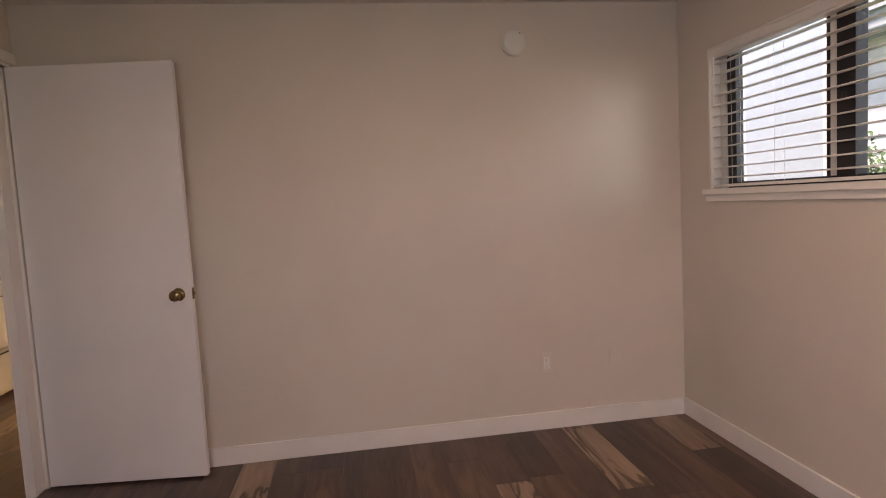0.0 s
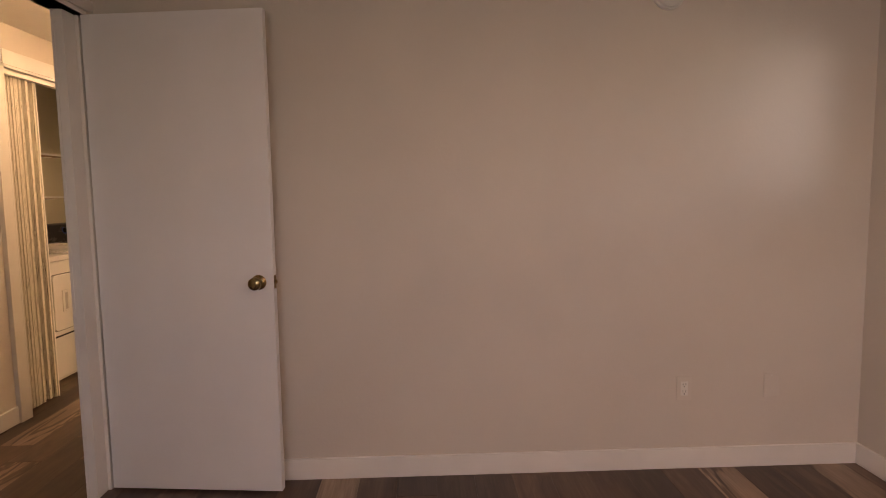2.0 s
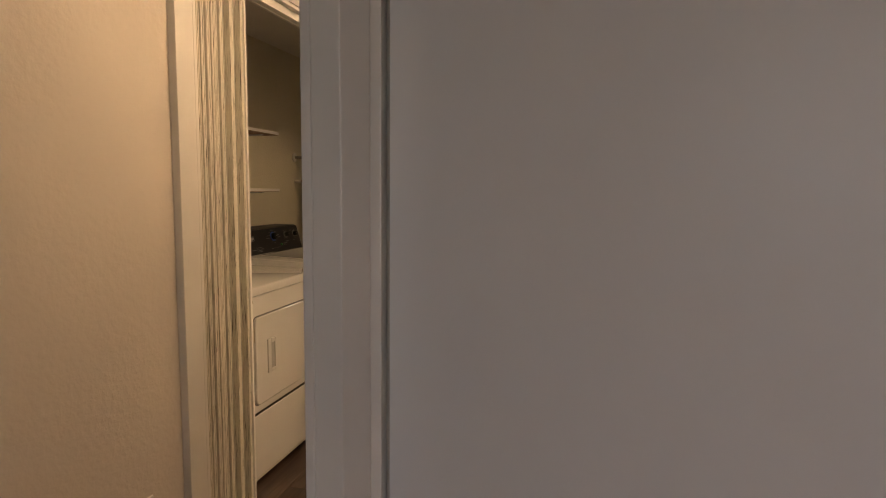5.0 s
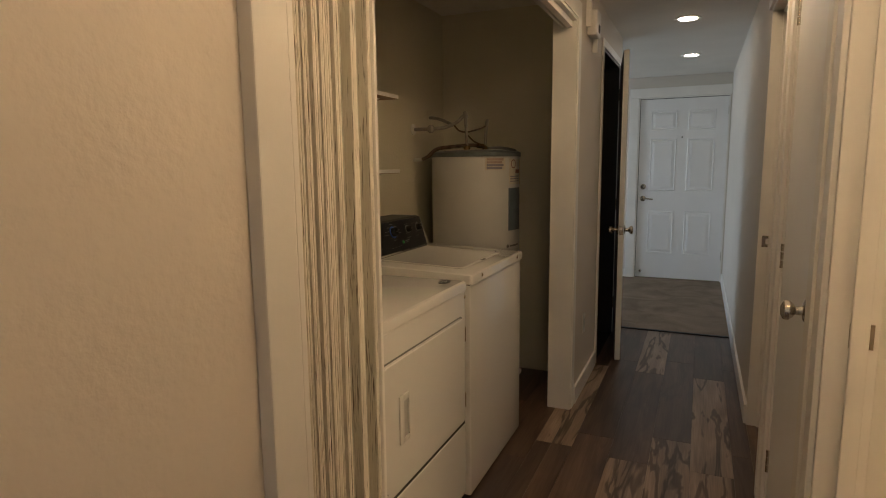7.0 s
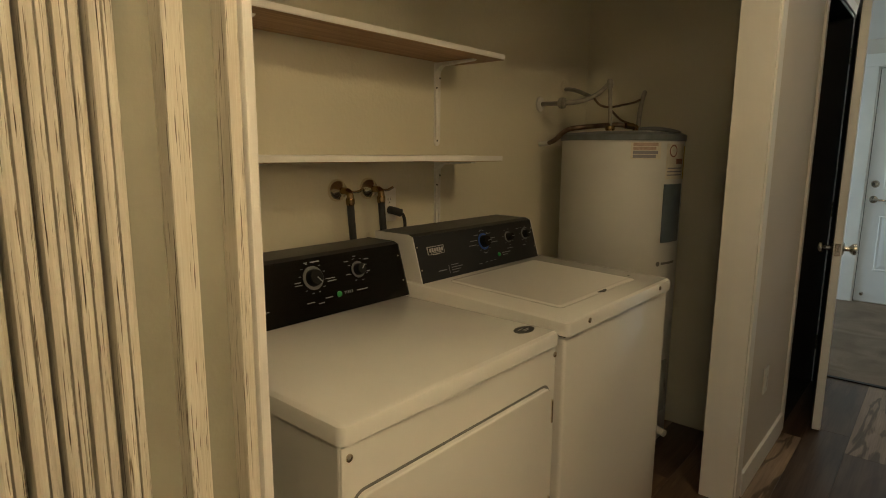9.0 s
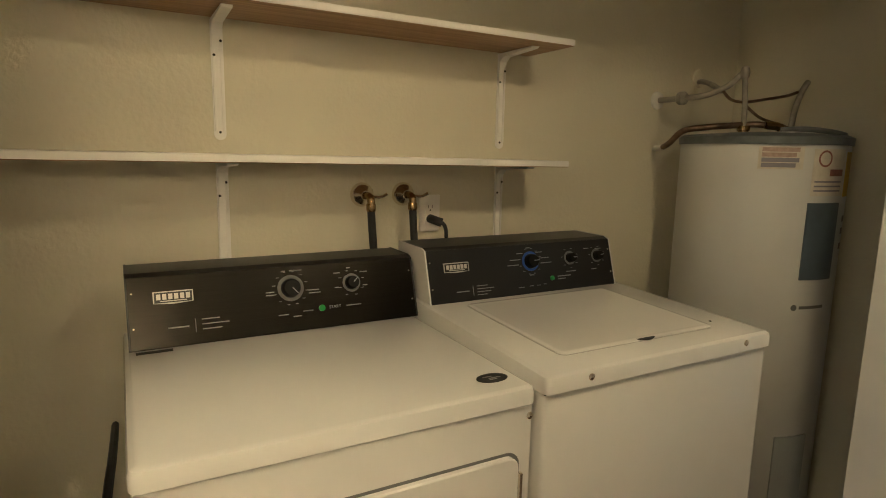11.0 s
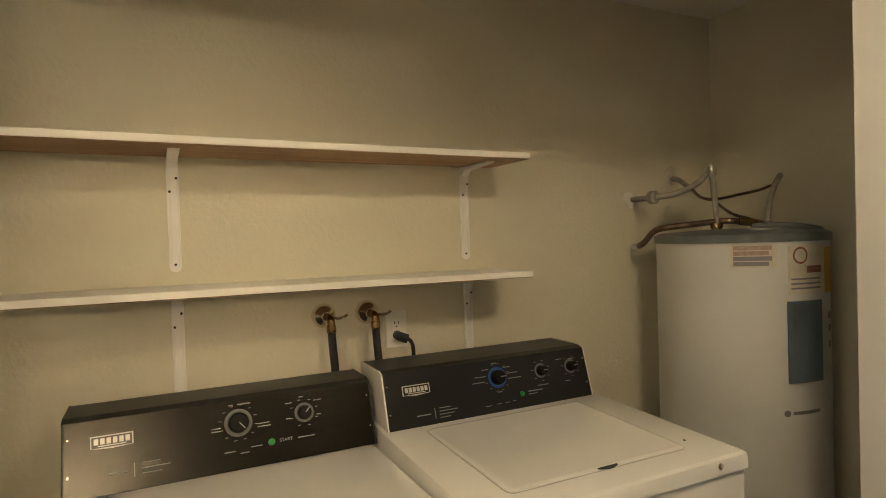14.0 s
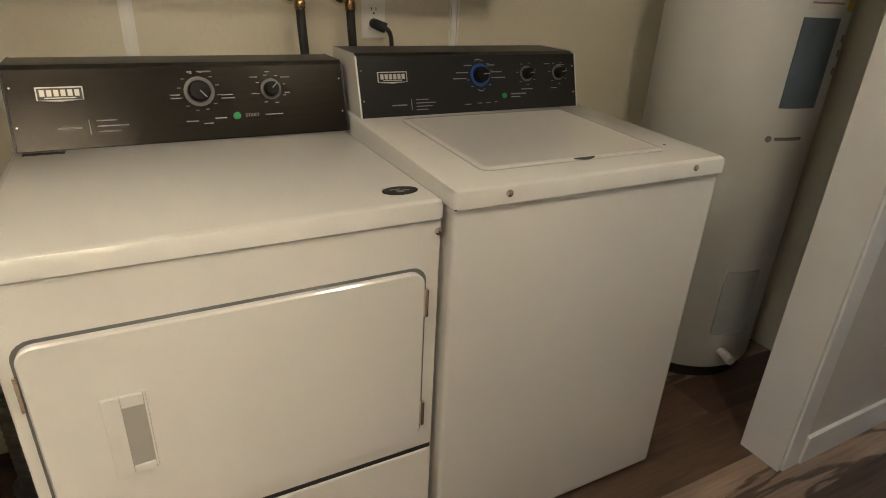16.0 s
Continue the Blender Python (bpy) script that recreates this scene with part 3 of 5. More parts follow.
for y0, y1 in ((WIN[0] + 0.035, 1.874), (2.031, WIN[1] - 0.112)):
    pane = part("pane", box(1.976, 1.981, y0, y1, WIN[2] + 0.03, WIN[3] - 0.03), GLASS, win)
    pane.visible_shadow = False
part("sash_lock", box(1.936, 1.9455, 1.90, 1.93, 1.62, 1.645, bevel=0.003), BRONZE, win)
# unseen window frame, added round the south daylight lamp
win2 = tagged(mesh_object("window_2", box(-1.22, -1.185, -1.53, -1.49, 1.03, 2.07, bevel=0.003), BRONZE),
              "dark bronze bedroom window assumed behind the walker", "window", kind="structure")
for x0, x1, z0, z1 in ((0.285, 0.32, 1.03, 2.07), (-1.185, 0.285, 1.03, 1.065), (-1.185, 0.285, 2.035, 2.07), (-0.47, -0.43, 1.065, 2.035)):
    part("window_frame", box(x0, x1, -1.528, -1.492, z0, z1, bevel=0.003), BRONZE, win2)
strip("window_sill", [(BX1 - 0.03, 1.957, WIN[0] - 0.05, WIN[1] + 0.040, 1.272, 1.302), (BX1 - 0.014, BX1, WIN[0] - 0.04, WIN[1] + 0.030, 1.238, 1.272)],
      label="white painted window sill with apron")
strip("window_reveal", [(BX1 - 0.004, 1.957, WIN[1] - 0.001, WIN[1] + 0.012, 1.302, WIN[3] + 0.012), (BX1 - 0.004, 1.957, WIN[0] - 0.012, WIN[0] + 0.001, 1.302, WIN[3] + 0.012),
                        (BX1 - 0.004, 1.957, WIN[0], WIN[1], WIN[3] - 0.001, WIN[3] + 0.012)], label="white painted window reveal")

blind = thing("window_blind", (1.92, WIN[1] - 0.05, WIN[2]), "white wide-slat horizontal blind hanging open in the window", "blind")
part("headrail", box(1.90, 1.95, WIN[0] + 0.006, WIN[1] - 0.006, WIN[3] - 0.045, WIN[3] - 0.003, bevel=0.004), BLIND, blind)
part("valance", box(1.893, 1.899, WIN[0] + 0.002, WIN[1] - 0.002, WIN[3] - 0.036, WIN[3] + 0.016, bevel=0.002), BLIND, blind)
bm = bmesh.new()
for a, b in ((-0.024, -0.012), (-0.012, 0.0), (0.0, 0.012), (0.012, 0.024)):
    za, zb = 0.004 - 7 * a * a, 0.004 - 7 * b * b
    add_prism(bm, [(a, 0, za), (b, 0, zb), (b, 0, zb + 0.003), (a, 0, za + 0.003)], (0, WIN[1] - WIN[0] - 0.016, 0))
bmesh.ops.remove_doubles(bm, verts=bm.verts, dist=1e-5)
slat_mesh = bpy.data.meshes.new("slat")
bmesh.ops.recalc_face_normals(bm, faces=bm.faces)
bm.to_mesh(slat_mesh)
bm.free()
slat_mesh.materials.append(BLIND)
for i in range(12):
    s = new("slat", slat_mesh)
    s.parent, s.matrix_parent_inverse = blind, blind.matrix_world.inverted()
    s.matrix_basis = pose(1.924, WIN[0] + 0.008, 1.352 + i * 0.0525, 0, -4, 0)
part("bottom_rail", box(1.90, 1.948, WIN[0] + 0.008, WIN[1] - 0.008, 1.308, 1.322, bevel=0.003), BLIND, blind)
for y in (WIN[1] - 0.16, 2.25, 1.3):
    for x in (1.900, 1.948):
        part("ladder_cord", tube([(x, y, 1.31), (x, y, WIN[3] - 0.04)], 0.0009, 5, 1), BLIND, blind)
part("tilt_wand", tube([(1.893, WIN[1] - 0.035, WIN[3] - 0.04), (1.891, WIN[1] - 0.033, 1.90), (1.89, WIN[1] - 0.032, 1.72)], 0.004, 8, 2), PLASTIC, blind, "thin white tilt wand")

# ---------------------------------------------------------------- outside the window
eave = thing("roof_eave", (2.5, 1.0, 2.45), "grey boarded eave over the bedroom window", "eave")
part("soffit", box(2.034, 2.5, -1.6, 3.3, 2.42, 2.45), SOFFIT, eave)
part("fascia", box(2.5, 2.53, -1.6, 3.3, 2.36, 2.60, bevel=0.003), SIDING, eave)
neighbour = thing("stucco_wing", (3.6, 4.4, -0.3), "pale blue-grey rough stucco wing wall outside the window", "wall")
part("wall_panel", box(3.4, 3.6, 3.66, 4.52, -0.3, 3.4, bevel=0.01), STUCCO, neighbour)
part("wall_panel", box(3.4, 3.6, 4.55, 7.5, -0.3, 3.4, bevel=0.01), STUCCO, neighbour)
part("joint_strip", box(3.41, 3.6, 4.52, 4.55, -0.3, 3.4), SIDING, neighbour)
part("corner_board", box(3.38, 3.6, 3.57, 3.66, -0.3, 3.4, bevel=0.006), SIDING, neighbour, "white corner board")
house = thing("neighbour_house", (11.0, 8.0, -0.3), "white lap-sided neighbouring house with a grey eave", "house")
for i in range(15):
    z = -0.3 + i * 0.3
    bm = bmesh.new()
    add_prism(bm, [(10.0, 0.0, z), (9.96, 0.0, z), (9.99, 0.0, z + 0.3), (10.0, 0.0, z + 0.3)], (0, 16.0, 0))
    part("lap_board", bm, SIDING, house)
part("eave", box(9.3, 11.0, -0.5, 16.5, 3.95, 4.35, bevel=0.02), SOFFIT, house, "grey eave")
part("wall_core", box(10.0, 12.5, 0.0, 16.0, -0.3, 4.2), SIDING, house)
bm = bmesh.new()
add_prism(bm, [(9.2, -0.6, 4.35), (14.0, -0.6, 6.2), (14.0, -0.6, 6.0), (9.2, -0.6, 4.25)], (0, 17.2, 0))
part("roof", bm, SOFFIT, house)
rng = random.Random(5)
for sx, sy, sh in ((8.6, 5.6, 2.0), (8.7, 7.1, 2.25), (8.5, 8.6, 2.15), (8.7, 10.2, 2.3)):
    shrub = thing("shrub", (sx, sy, -0.3), "dense green garden shrub in front of a white house", "shrub", "shrubs by the house")
    bm = bmesh.new()
    for k in range(5):
        a = k * 1.3
        add_tube(bm, [(sx, sy, -0.3), (sx + 0.2 * math.cos(a), sy + 0.25 * math.sin(a), 0.5), (sx + 0.4 * math.cos(a), sy + 0.5 * math.sin(a), 0.6 * sh)], 0.025, 6, 3)
    part("trunk", bm, TWIG, shrub)
    bm = bmesh.new()
    for _ in range(1500):
        u, v, w = rng.gauss(0, 1), rng.gauss(0, 1), rng.gauss(0, 1)
        d = math.sqrt(u * u + v * v + w * w) + 1e-6
        q = (0.55 + 0.45 * rng.random()) * (0.85 + 0.25 * math.sin(5 * u / d + 3 * v / d))
        c = Vector((sx + 0.62 * q * u / d, sy + 0.85 * q * v / d, sh / 2 - 0.1 + 0.5 * (sh + 0.2) * q * w / d))
        e = Vector((rng.gauss(0, 1), rng.gauss(0, 1), rng.gauss(0, 1))).normalized() * 0.05
        f = e.cross(Vector((rng.gauss(0, 1), rng.gauss(0, 1), rng.gauss(0, 1)))).normalized() * 0.028
        bm.faces.new([bm.verts.new(p) for p in (c - e, c + f, c + e, c - f)])
    part("crown", bm, LEAF, shrub)

# ---------------------------------------------------------------- doors


def knob_set(parent, centre, axis, material, both=True, r=0.027, name="door_knob"):
    """Rose, neck and knob, turned about an axis that points away from the leaf."""
    prof = [(r * 1.15, 0.0), (r * 1.18, 0.004), (r * 0.95, 0.009), (r * 0.45, 0.012), (r * 0.42, 0.028), (r * 0.7, 0.034), (r, 0.044), (r * 0.97, 0.055), (r * 0.6, 0.061), (0.002, 0.0615)]
    return part(name, lathe(prof, centre, axis, 24), material, parent, smooth=True)


def leaf(name, m, width, height, label, knob_mat, knob_z=0.92, thick=0.035, hinge_up=True, material=DOOR):
    """A flush door leaf, hinge edge at the origin, running along +x; the near face is at y = 0."""
    door = thing(name, (0, 0, 0), label, "door")
    part("leaf_panel", box(0, width, 0, thick, 0.012, height, bevel=0.0025), material, door)
    knob_set(door, (width - 0.062, 0.0, knob_z), (0, -1, 0), knob_mat)
    knob_set(door, (width - 0.062, thick, knob_z), (0, 1, 0), knob_mat)
    part("latch", box(width - 0.001, width + 0.009, 0.011, 0.024, knob_z - 0.008, knob_z + 0.008, bevel=0.002), knob_mat, door)
    part("latch_plate", box(width - 0.0005, width + 0.0012, 0.006, 0.029, knob_z - 0.028, knob_z + 0.028), knob_mat, door)
    for z in (0.25, height / 2, height - 0.2):
        bm = bmesh.new()
        yk = thick + 0.004 if hinge_up else -0.004
        for k in range(3):
            add_lathe(bm, [(0.006, 0), (0.006, 0.026)], (-0.003, yk, z - 0.042 + k * 0.029), (0, 0, 1), 10)
        part("hinge", bm, NICKEL, door, smooth=True)
    door.matrix_world = m
    return door


# open bedroom door, nearly square to its wall
ang = math.degrees(math.atan2(2.866 - 2.945, -0.756 + 1.518))
bed_door = leaf("bedroom_door", pose(-1.518, 2.945, 0.0, 0, 0, ang), 0.766, 2.045,
                "plain white flush door standing open with a brass knob", BRASS, 0.93, 0.035, True)
# linen cupboard, closed, hinged at its far side
leaf("cupboard_door", pose(HR + 0.004, LINEN[1] - 0.02, 0.0, 0, 0, -90) @ Matrix.Translation((0, 0, 0)), 0.60, 2.02,
     "closed white flush cupboard door with a satin knob", NICKEL, 0.94, 0.035, False)
# coat closet door, standing slightly open into the hall
coat = leaf("coat_closet_door", pose(HL + 0.012, CLOSET_DOOR[1] - 0.02, 0.0, 0, 0, -81.5), 0.72, 2.045,
            "closet door standing ajar, white outside and near black inside", NICKEL, 0.895, 0.035, False)
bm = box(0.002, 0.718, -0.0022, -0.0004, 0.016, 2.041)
inner = mesh_object("inner_face", bm, CLOSET_BLACK)
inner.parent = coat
tagged(inner, "near black inner face")

# strike plates on the jambs
for x, y, z in ((-1.538, ROOM2[1] - 0.0185, 0.955), (-1.565, ROOM3[1] - 0.0185, 0.95)):
    sp = thing("strike_plate", (x, y, z), "satin metal strike plate on a white jamb", "strike plate", "strike plates")
    bm = bmesh.new()
    for p in ((x - 0.024, x + 0.022, y - 0.0012, y + 0.0008, z + 0.014, z + 0.028), (x - 0.024, x + 0.022, y - 0.0012, y + 0.0008, z - 0.028, z - 0.014),
              (x - 0.024, x - 0.008, y - 0.0012, y + 0.0008, z - 0.014, z + 0.014), (x + 0.012, x + 0.022, y - 0.0012, y + 0.0008, z - 0.014, z + 0.014)):
        add_box(bm, *p)
    part("plate", bm, NICKEL, sp)
    for dz in (0.021, -0.021):
        part("screw", lathe([(0.004, 0), (0.003, 0.0012)], (x + 0.002, y - 0.0011, z + dz), (0, -1, 0), 10), CHROME, sp)

# six-panel entry door
EX0, EX1, EY = -2.542, -1.635, 10.239
entry = thing("entry_door", (EX0, EY, 0), "closed white six-panel entry door with deadbolt and lever", "door")
part("door_leaf", box(EX0, EX1, EY, EY + 0.045, 0.015, 2.044, bevel=0.003), DOOR, entry)
ew = EX1 - EX0
for c0, c1 in ((0.13, 0.44), (0.56, 0.87)):
    for z0, z1 in ((0.30, 0.79), (1.02, 1.60), (1.70, 1.91)):
        x0, x1 = EX0 + c0 * ew, EX0 + c1 * ew
        bm = bmesh.new()
        for q, h in ((0.0, 0.0), (0.008, 0.006), (0.020, 0.001), (0.05, 0.008)):
            bm.verts.ensure_lookup_table()
            for px, pz in ((x0 + q, z0 + q), (x1 - q, z0 + q), (x1 - q, z1 - q), (x0 + q, z1 - q)):
                bm.verts.new((px, EY - h, pz))
        bm.verts.ensure_lookup_table()
        for k in range(3):
            for j in range(4):
                bm.faces.new([bm.verts[i] for i in (4 * k + j, 4 * k + (j + 1) % 4, 4 * k + 4 + (j + 1) % 4, 4 * k + 4 + j)])
        bm.faces.new([bm.verts[i] for i in (12, 13, 14, 15)])
        part("raised_panel", bm, DOOR, entry)
part("deadbolt", lathe([(0.032, 0), (0.032, 0.008), (0.025, 0.016), (0.002, 0.018)], (EX0 + 0.06, EY, 1.065), (0, -1, 0), 20), NICKEL, entry, smooth=True)
lev = part("lever_handle", lathe([(0.032, 0), (0.031, 0.008), (0.012, 0.012), (0.012, 0.045), (0.002, 0.047)], (EX0 + 0.06, EY, 0.93), (0, -1, 0), 20), NICKEL, entry, smooth=True)
part("lever", tube([(EX0 + 0.06, EY - 0.042, 0.93), (EX0 + 0.105, EY - 0.045, 0.93), (EX0 + 0.17, EY - 0.04, 0.923)], 0.008, 10, 4), NICKEL, lev, smooth=True)
part("peephole", lathe([(0.009, 0), (0.006, 0.004)], ((EX0 + EX1) / 2, EY, 1.617), (0, -1, 0), 12), BLACK, entry)
part("door_stop", lathe([(0.014, 0), (0.012, 0.03), (0.016, 0.034), (0.01, 0.045)], (EX0 + 0.06, EY, 0.085), (0, -1, 0), 12), NICKEL, entry)
for z in (0.25, 1.85):
    part("hinge", lathe([(0.007, 0), (0.007, 0.09)], (EX1 + 0.004, EY - 0.004, z), (0, 0, 1), 10), NICKEL, entry)
part("edge_gap", box(EX0 - 0.0015, EX0 + 0.003, EY - 0.0015, EY + 0.01, 0.015, 2.046), SLOT, entry)
part("edge_gap", box(EX0, EX1, EY - 0.0015, EY + 0.01, 2.043, 2.0475), SLOT, entry)
part("sill", box(EX0, EX1, EY - 0.02, EY + 0.06, 0.0, 0.015, bevel=0.003), NICKEL, entry)
part("weatherstrip", box(EX0, EX1, EY + 0.046, EY + 0.05, 0.015, 2.044), SLOT, entry)

# ---------------------------------------------------------------- electrical plates


def outlet(name, m, label, duplex=True, blank=False, plate=PLASTIC):
    """A wall plate in its own frame: the wall is the plane y = 0, the room at -y."""
    t = thing(name, (0, 0, 0), label, "outlet" if not blank else "wall plate", "wall plates")
    part("cover_plate", box(-0.035, 0.035, -0.006, 0.0, -0.057, 0.057, bevel=0.003), plate, t)
    if not blank:
        part("insert", box(-0.0165, 0.0165, -0.0085, -0.006, -0.033, 0.033, bevel=0.002), PLASTIC, t)
        for z in (0.017, -0.017):
            bm = bmesh.new()
            add_box(bm, -0.0075, -0.0055, -0.0088, -0.0084, z - 0.001, z + 0.008)
            add_box(bm, 0.0055, 0.0075, -0.0088, -0.0084, z - 0.001, z + 0.008)
            add_lathe(bm, [(0.0026, 0), (0.0026, 0.0004)], (0, -0.0084, z - 0.008), (0, -1, 0), 10)
            part("receptacle_slots", bm, SLOT, t)
    part("screw", lathe([(0.003, 0), (0.002, 0.001)], (0, -0.006, 0.047 if blank else 0.0), (0, -1, 0), 8), PLASTIC, t)
    t.matrix_world = m
    return t


outlet("wall_outlet", pose(1.06, BY1, 0.38), "duplex outlet with a painted cover on the bedroom wall", plate=PAINTED)
outlet("cable_plate", pose(1.468, BY1, 0.385), "blank plate painted to match the wall", blank=True, plate=PAINTED)
outlet("wall_outlet", pose(HN, 3.612, 0.374, 0, 0, 90), "white duplex outlet on the hall wall")
outlet("laundry_outlet", pose(CB, 5.292, 1.147, 0, 0, 90), "white duplex outlet with a black plug behind the washer")
outlet("wall_outlet", pose(HL, 6.52, 0.40, 0, 0, 90), "white duplex outlet low on the hall wall")

smoke = thing("smoke_detector", (0.95, BY1, 2.135), "round white smoke detector on the bedroom wall", "smoke detector")
part("base_ring", lathe([(0.072, 0), (0.072, 0.012), (0.066, 0.016)], (0.952, BY1, 2.135), (0, -1, 0), 32), PLASTIC, smoke, smooth=True)
part("cover", lathe([(0.066, 0.014), (0.064, 0.028), (0.05, 0.040), (0.02, 0.043), (0.001, 0.043)], (0.952, BY1, 2.135), (0, -1, 0), 32), PLASTIC, smoke, smooth=True)
part("indicator", lathe([(0.004, 0), (0.003, 0.002)], (0.975, BY1 - 0.040, 2.175), (0, -1, 0), 10), BLACK, smoke)

chime = thing("door_chime", (HL, 6.5, 2.0), "white plastic door chime high on the hall wall", "chime")
part("housing", box(HL, HL + 0.055, 6.42, 6.55, 2.02, 2.155, bevel=0.012, segments=3), PLASTIC, chime)
part("side_bar", box(HL, HL + 0.03, 6.385, 6.405, 2.06, 2.20, bevel=0.004), TRIM, chime)
part("side_bar", box(HL, HL + 0.03, 6.60, 6.62, 1.96, 2.11, bevel=0.004), TRIM, chime)
part("grille", box(HL + 0.054, HL + 0.057, 6.46, 6.51, 2.04, 2.08), SLOT, chime)
bracketed = thing("wall_alarm", (HN, 3.40, 2.1), "small white alarm unit high on the hall wall", "alarm")
part("housing", box(HN, HN + 0.04, 3.35, 3.45, 2.075, 2.19, bevel=0.008), PLASTIC, bracketed)
for k in range(3):
    part("vent_slit", box(HN + 0.039, HN + 0.041, 3.365 + k * 0.026, 3.377 + k * 0.026, 2.085, 2.12), GREY_RING, bracketed)

# ---------------------------------------------------------------- lamps
dome = thing("ceiling_light", (0.8, 0.5, CEIL_BED), "round white glass ceiling light, lit", "ceiling light")
part("pan", lathe([(0.15, 0), (0.15, -0.02), (0.14, -0.024)], (0.8, 0.5, CEIL_BED), (0, 0, 1), 32), TRIM, dome, smooth=True)
part("glass_bowl", lathe([(0.14, -0.020), (0.14, -0.026), (0.10, -0.029), (0.001, -0.030)], (0.8, 0.5, CEIL_BED), (0, 0, 1), 32), LAMP_ROOM, dome, smooth=True)
# assumed vanity light across the unseen next room, shining out through its doorway
vanity = thing("vanity_light", (0.6, 3.9, 1.95), "assumed chrome vanity light with four round warm bulbs, lit", "wall light")
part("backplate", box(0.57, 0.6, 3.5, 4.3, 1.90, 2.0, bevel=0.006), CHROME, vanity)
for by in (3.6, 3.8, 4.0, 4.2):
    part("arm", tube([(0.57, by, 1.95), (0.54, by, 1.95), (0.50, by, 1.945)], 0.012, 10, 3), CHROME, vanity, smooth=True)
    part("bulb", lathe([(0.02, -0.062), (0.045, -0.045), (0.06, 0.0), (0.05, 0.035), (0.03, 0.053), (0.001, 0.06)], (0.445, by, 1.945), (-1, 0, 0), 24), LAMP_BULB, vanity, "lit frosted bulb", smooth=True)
# bowls out of view, added and sited to light the hall wall and closet
for x, y, lit in ((-1.78, 3.86, LAMP_NEAR), (-1.85, 5.50, LAMP_HALL)):
    hall_lamp = thing("ceiling_light", (x, y, CEIL), "assumed frosted glass bowl light on the hall ceiling, lit warm", "ceiling light", "hall bowl lights")
    part("pan", lathe([(0.145, 0), (0.145, -0.018), (0.135, -0.022)], (x, y, CEIL), (0, 0, 1), 32), TRIM, hall_lamp, smooth=True)
    part("glass_bowl", lathe([(0.135, -0.018), (0.137, -0.03), (0.118, -0.062), (0.075, -0.085), (0.03, -0.094), (0.001, -0.095)], (x, y, CEIL), (0, 0, 1), 32), lit, hall_lamp, "lit frosted bowl", smooth=True)
for x, y, lit in ((-2.005, 7.486, LAMP_CAN), (-2.005, 8.958, LAMP_CAN)):
    can = thing("recessed_light", (x, y, CEIL), "round recessed ceiling downlight, lit", "ceiling light", "recessed hall lights")
    part("trim_ring", lathe([(0.055, -0.002), (0.085, -0.006), (0.088, 0.0), (0.055, 0.0)], (x, y, CEIL), (0, 0, 1), 32), TRIM, can, smooth=True)
    part("lens", lathe([(0.058, -0.003), (0.058, -0.0045), (0.001, -0.0046)], (x, y, CEIL), (0, 0, 1), 28), lit, can)

# ---------------------------------------------------------------- folding door of the laundry
fold = thing("folding_door", (HL - 0.06, OP0 + 0.2, 0), "white wood-look vinyl accordion door folded to one side", "door")
XF, XR = HL - 0.048, HL - 0.130          # front and rear of the folds
ZT = OPZ - 0.034
y = OP0 + 0.012
folds = 9
pitch = 0.0241


def fold_panel(ya, xa, yb, xb, mi, name, material, t=0.004):
    d = Vector((xb - xa, yb - ya, 0)).normalized()
    nrm = Vector((-d.y, d.x, 0)) * t / 2
    a, b = Vector((xa, ya, 0.018)), Vector((xb, yb, 0.018))
    bm = bmesh.new()
    add_prism(bm, [a + nrm, b + nrm, b - nrm, a - nrm], (0, 0, ZT - 0.018))
    return part(name, bm, material, fold)


rng = random.Random(3)
for i in range(folds):
    ya = y + i * pitch
    fx = XF - rng.random() * 0.008
    fold_panel(ya + 0.003, XR, ya + 0.009, fx - 0.006, 0, "fold_panel", VINYL)
    fold_panel(ya + 0.0215, XR, ya + 0.0165, fx - 0.006, 0, "fold_panel", VINYL)
    # the ribbed nose that joins two panels
    bm = bmesh.new()
    add_prism(bm, [(fx - 0.014, ya + 0.002, 0.018), (fx - 0.002, ya + 0.0026, 0.018), (fx, ya + 0.0065, 0.018), (fx - 0.0015, ya + 0.0114, 0.018), (fx - 0.012, ya + 0.0122, 0.018), (fx - 0.012, ya + 0.0128, 0.018),
                   (fx - 0.0015, ya + 0.0135, 0.018), (fx - 0.0005, ya + 0.018, 0.018), (fx - 0.003, ya + 0.0214, 0.018), (fx - 0.014, ya + 0.022, 0.018)], (0, 0, ZT - 0.018))
    part("nose_rib", bm, VINYL, fold)
ye = y + folds * pitch
# last, wider bays and the lead post
fold_panel(ye - 0.003, XF - 0.03, ye + 0.037, XF - 0.03, 0, "web", VINYL_WEB)
part("rib", box(XF - 0.03, XF - 0.004, ye + 0.037, ye + 0.058, 0.018, ZT, bevel=0.002), VINYL, fold)
fold_panel(ye + 0.058, XF - 0.03, ye + 0.100, XF - 0.03, 0, "web", VINYL_WEB)
post = part("lead_post", box(XF - 0.050, XF - 0.002, ye + 0.098, ye + 0.112, 0.012, ZT, bevel=0.003), VINYL, fold)
part("post_edge", box(XF - 0.030, XF + 0.005, ye + 0.112, ye + 0.124, 0.012, ZT, bevel=0.003), TRIM, fold)
track = thing("door_track", (HL - 0.07, 5.0, OPZ - 0.03), "white metal door track under the laundry head", "track")
part("rail", box(HL - 0.079, HL - 0.066, OP0 + 0.014, OP1 - 0.014, OPZ - 0.040, OPZ - 0.014, bevel=0.002), TRIM, track)
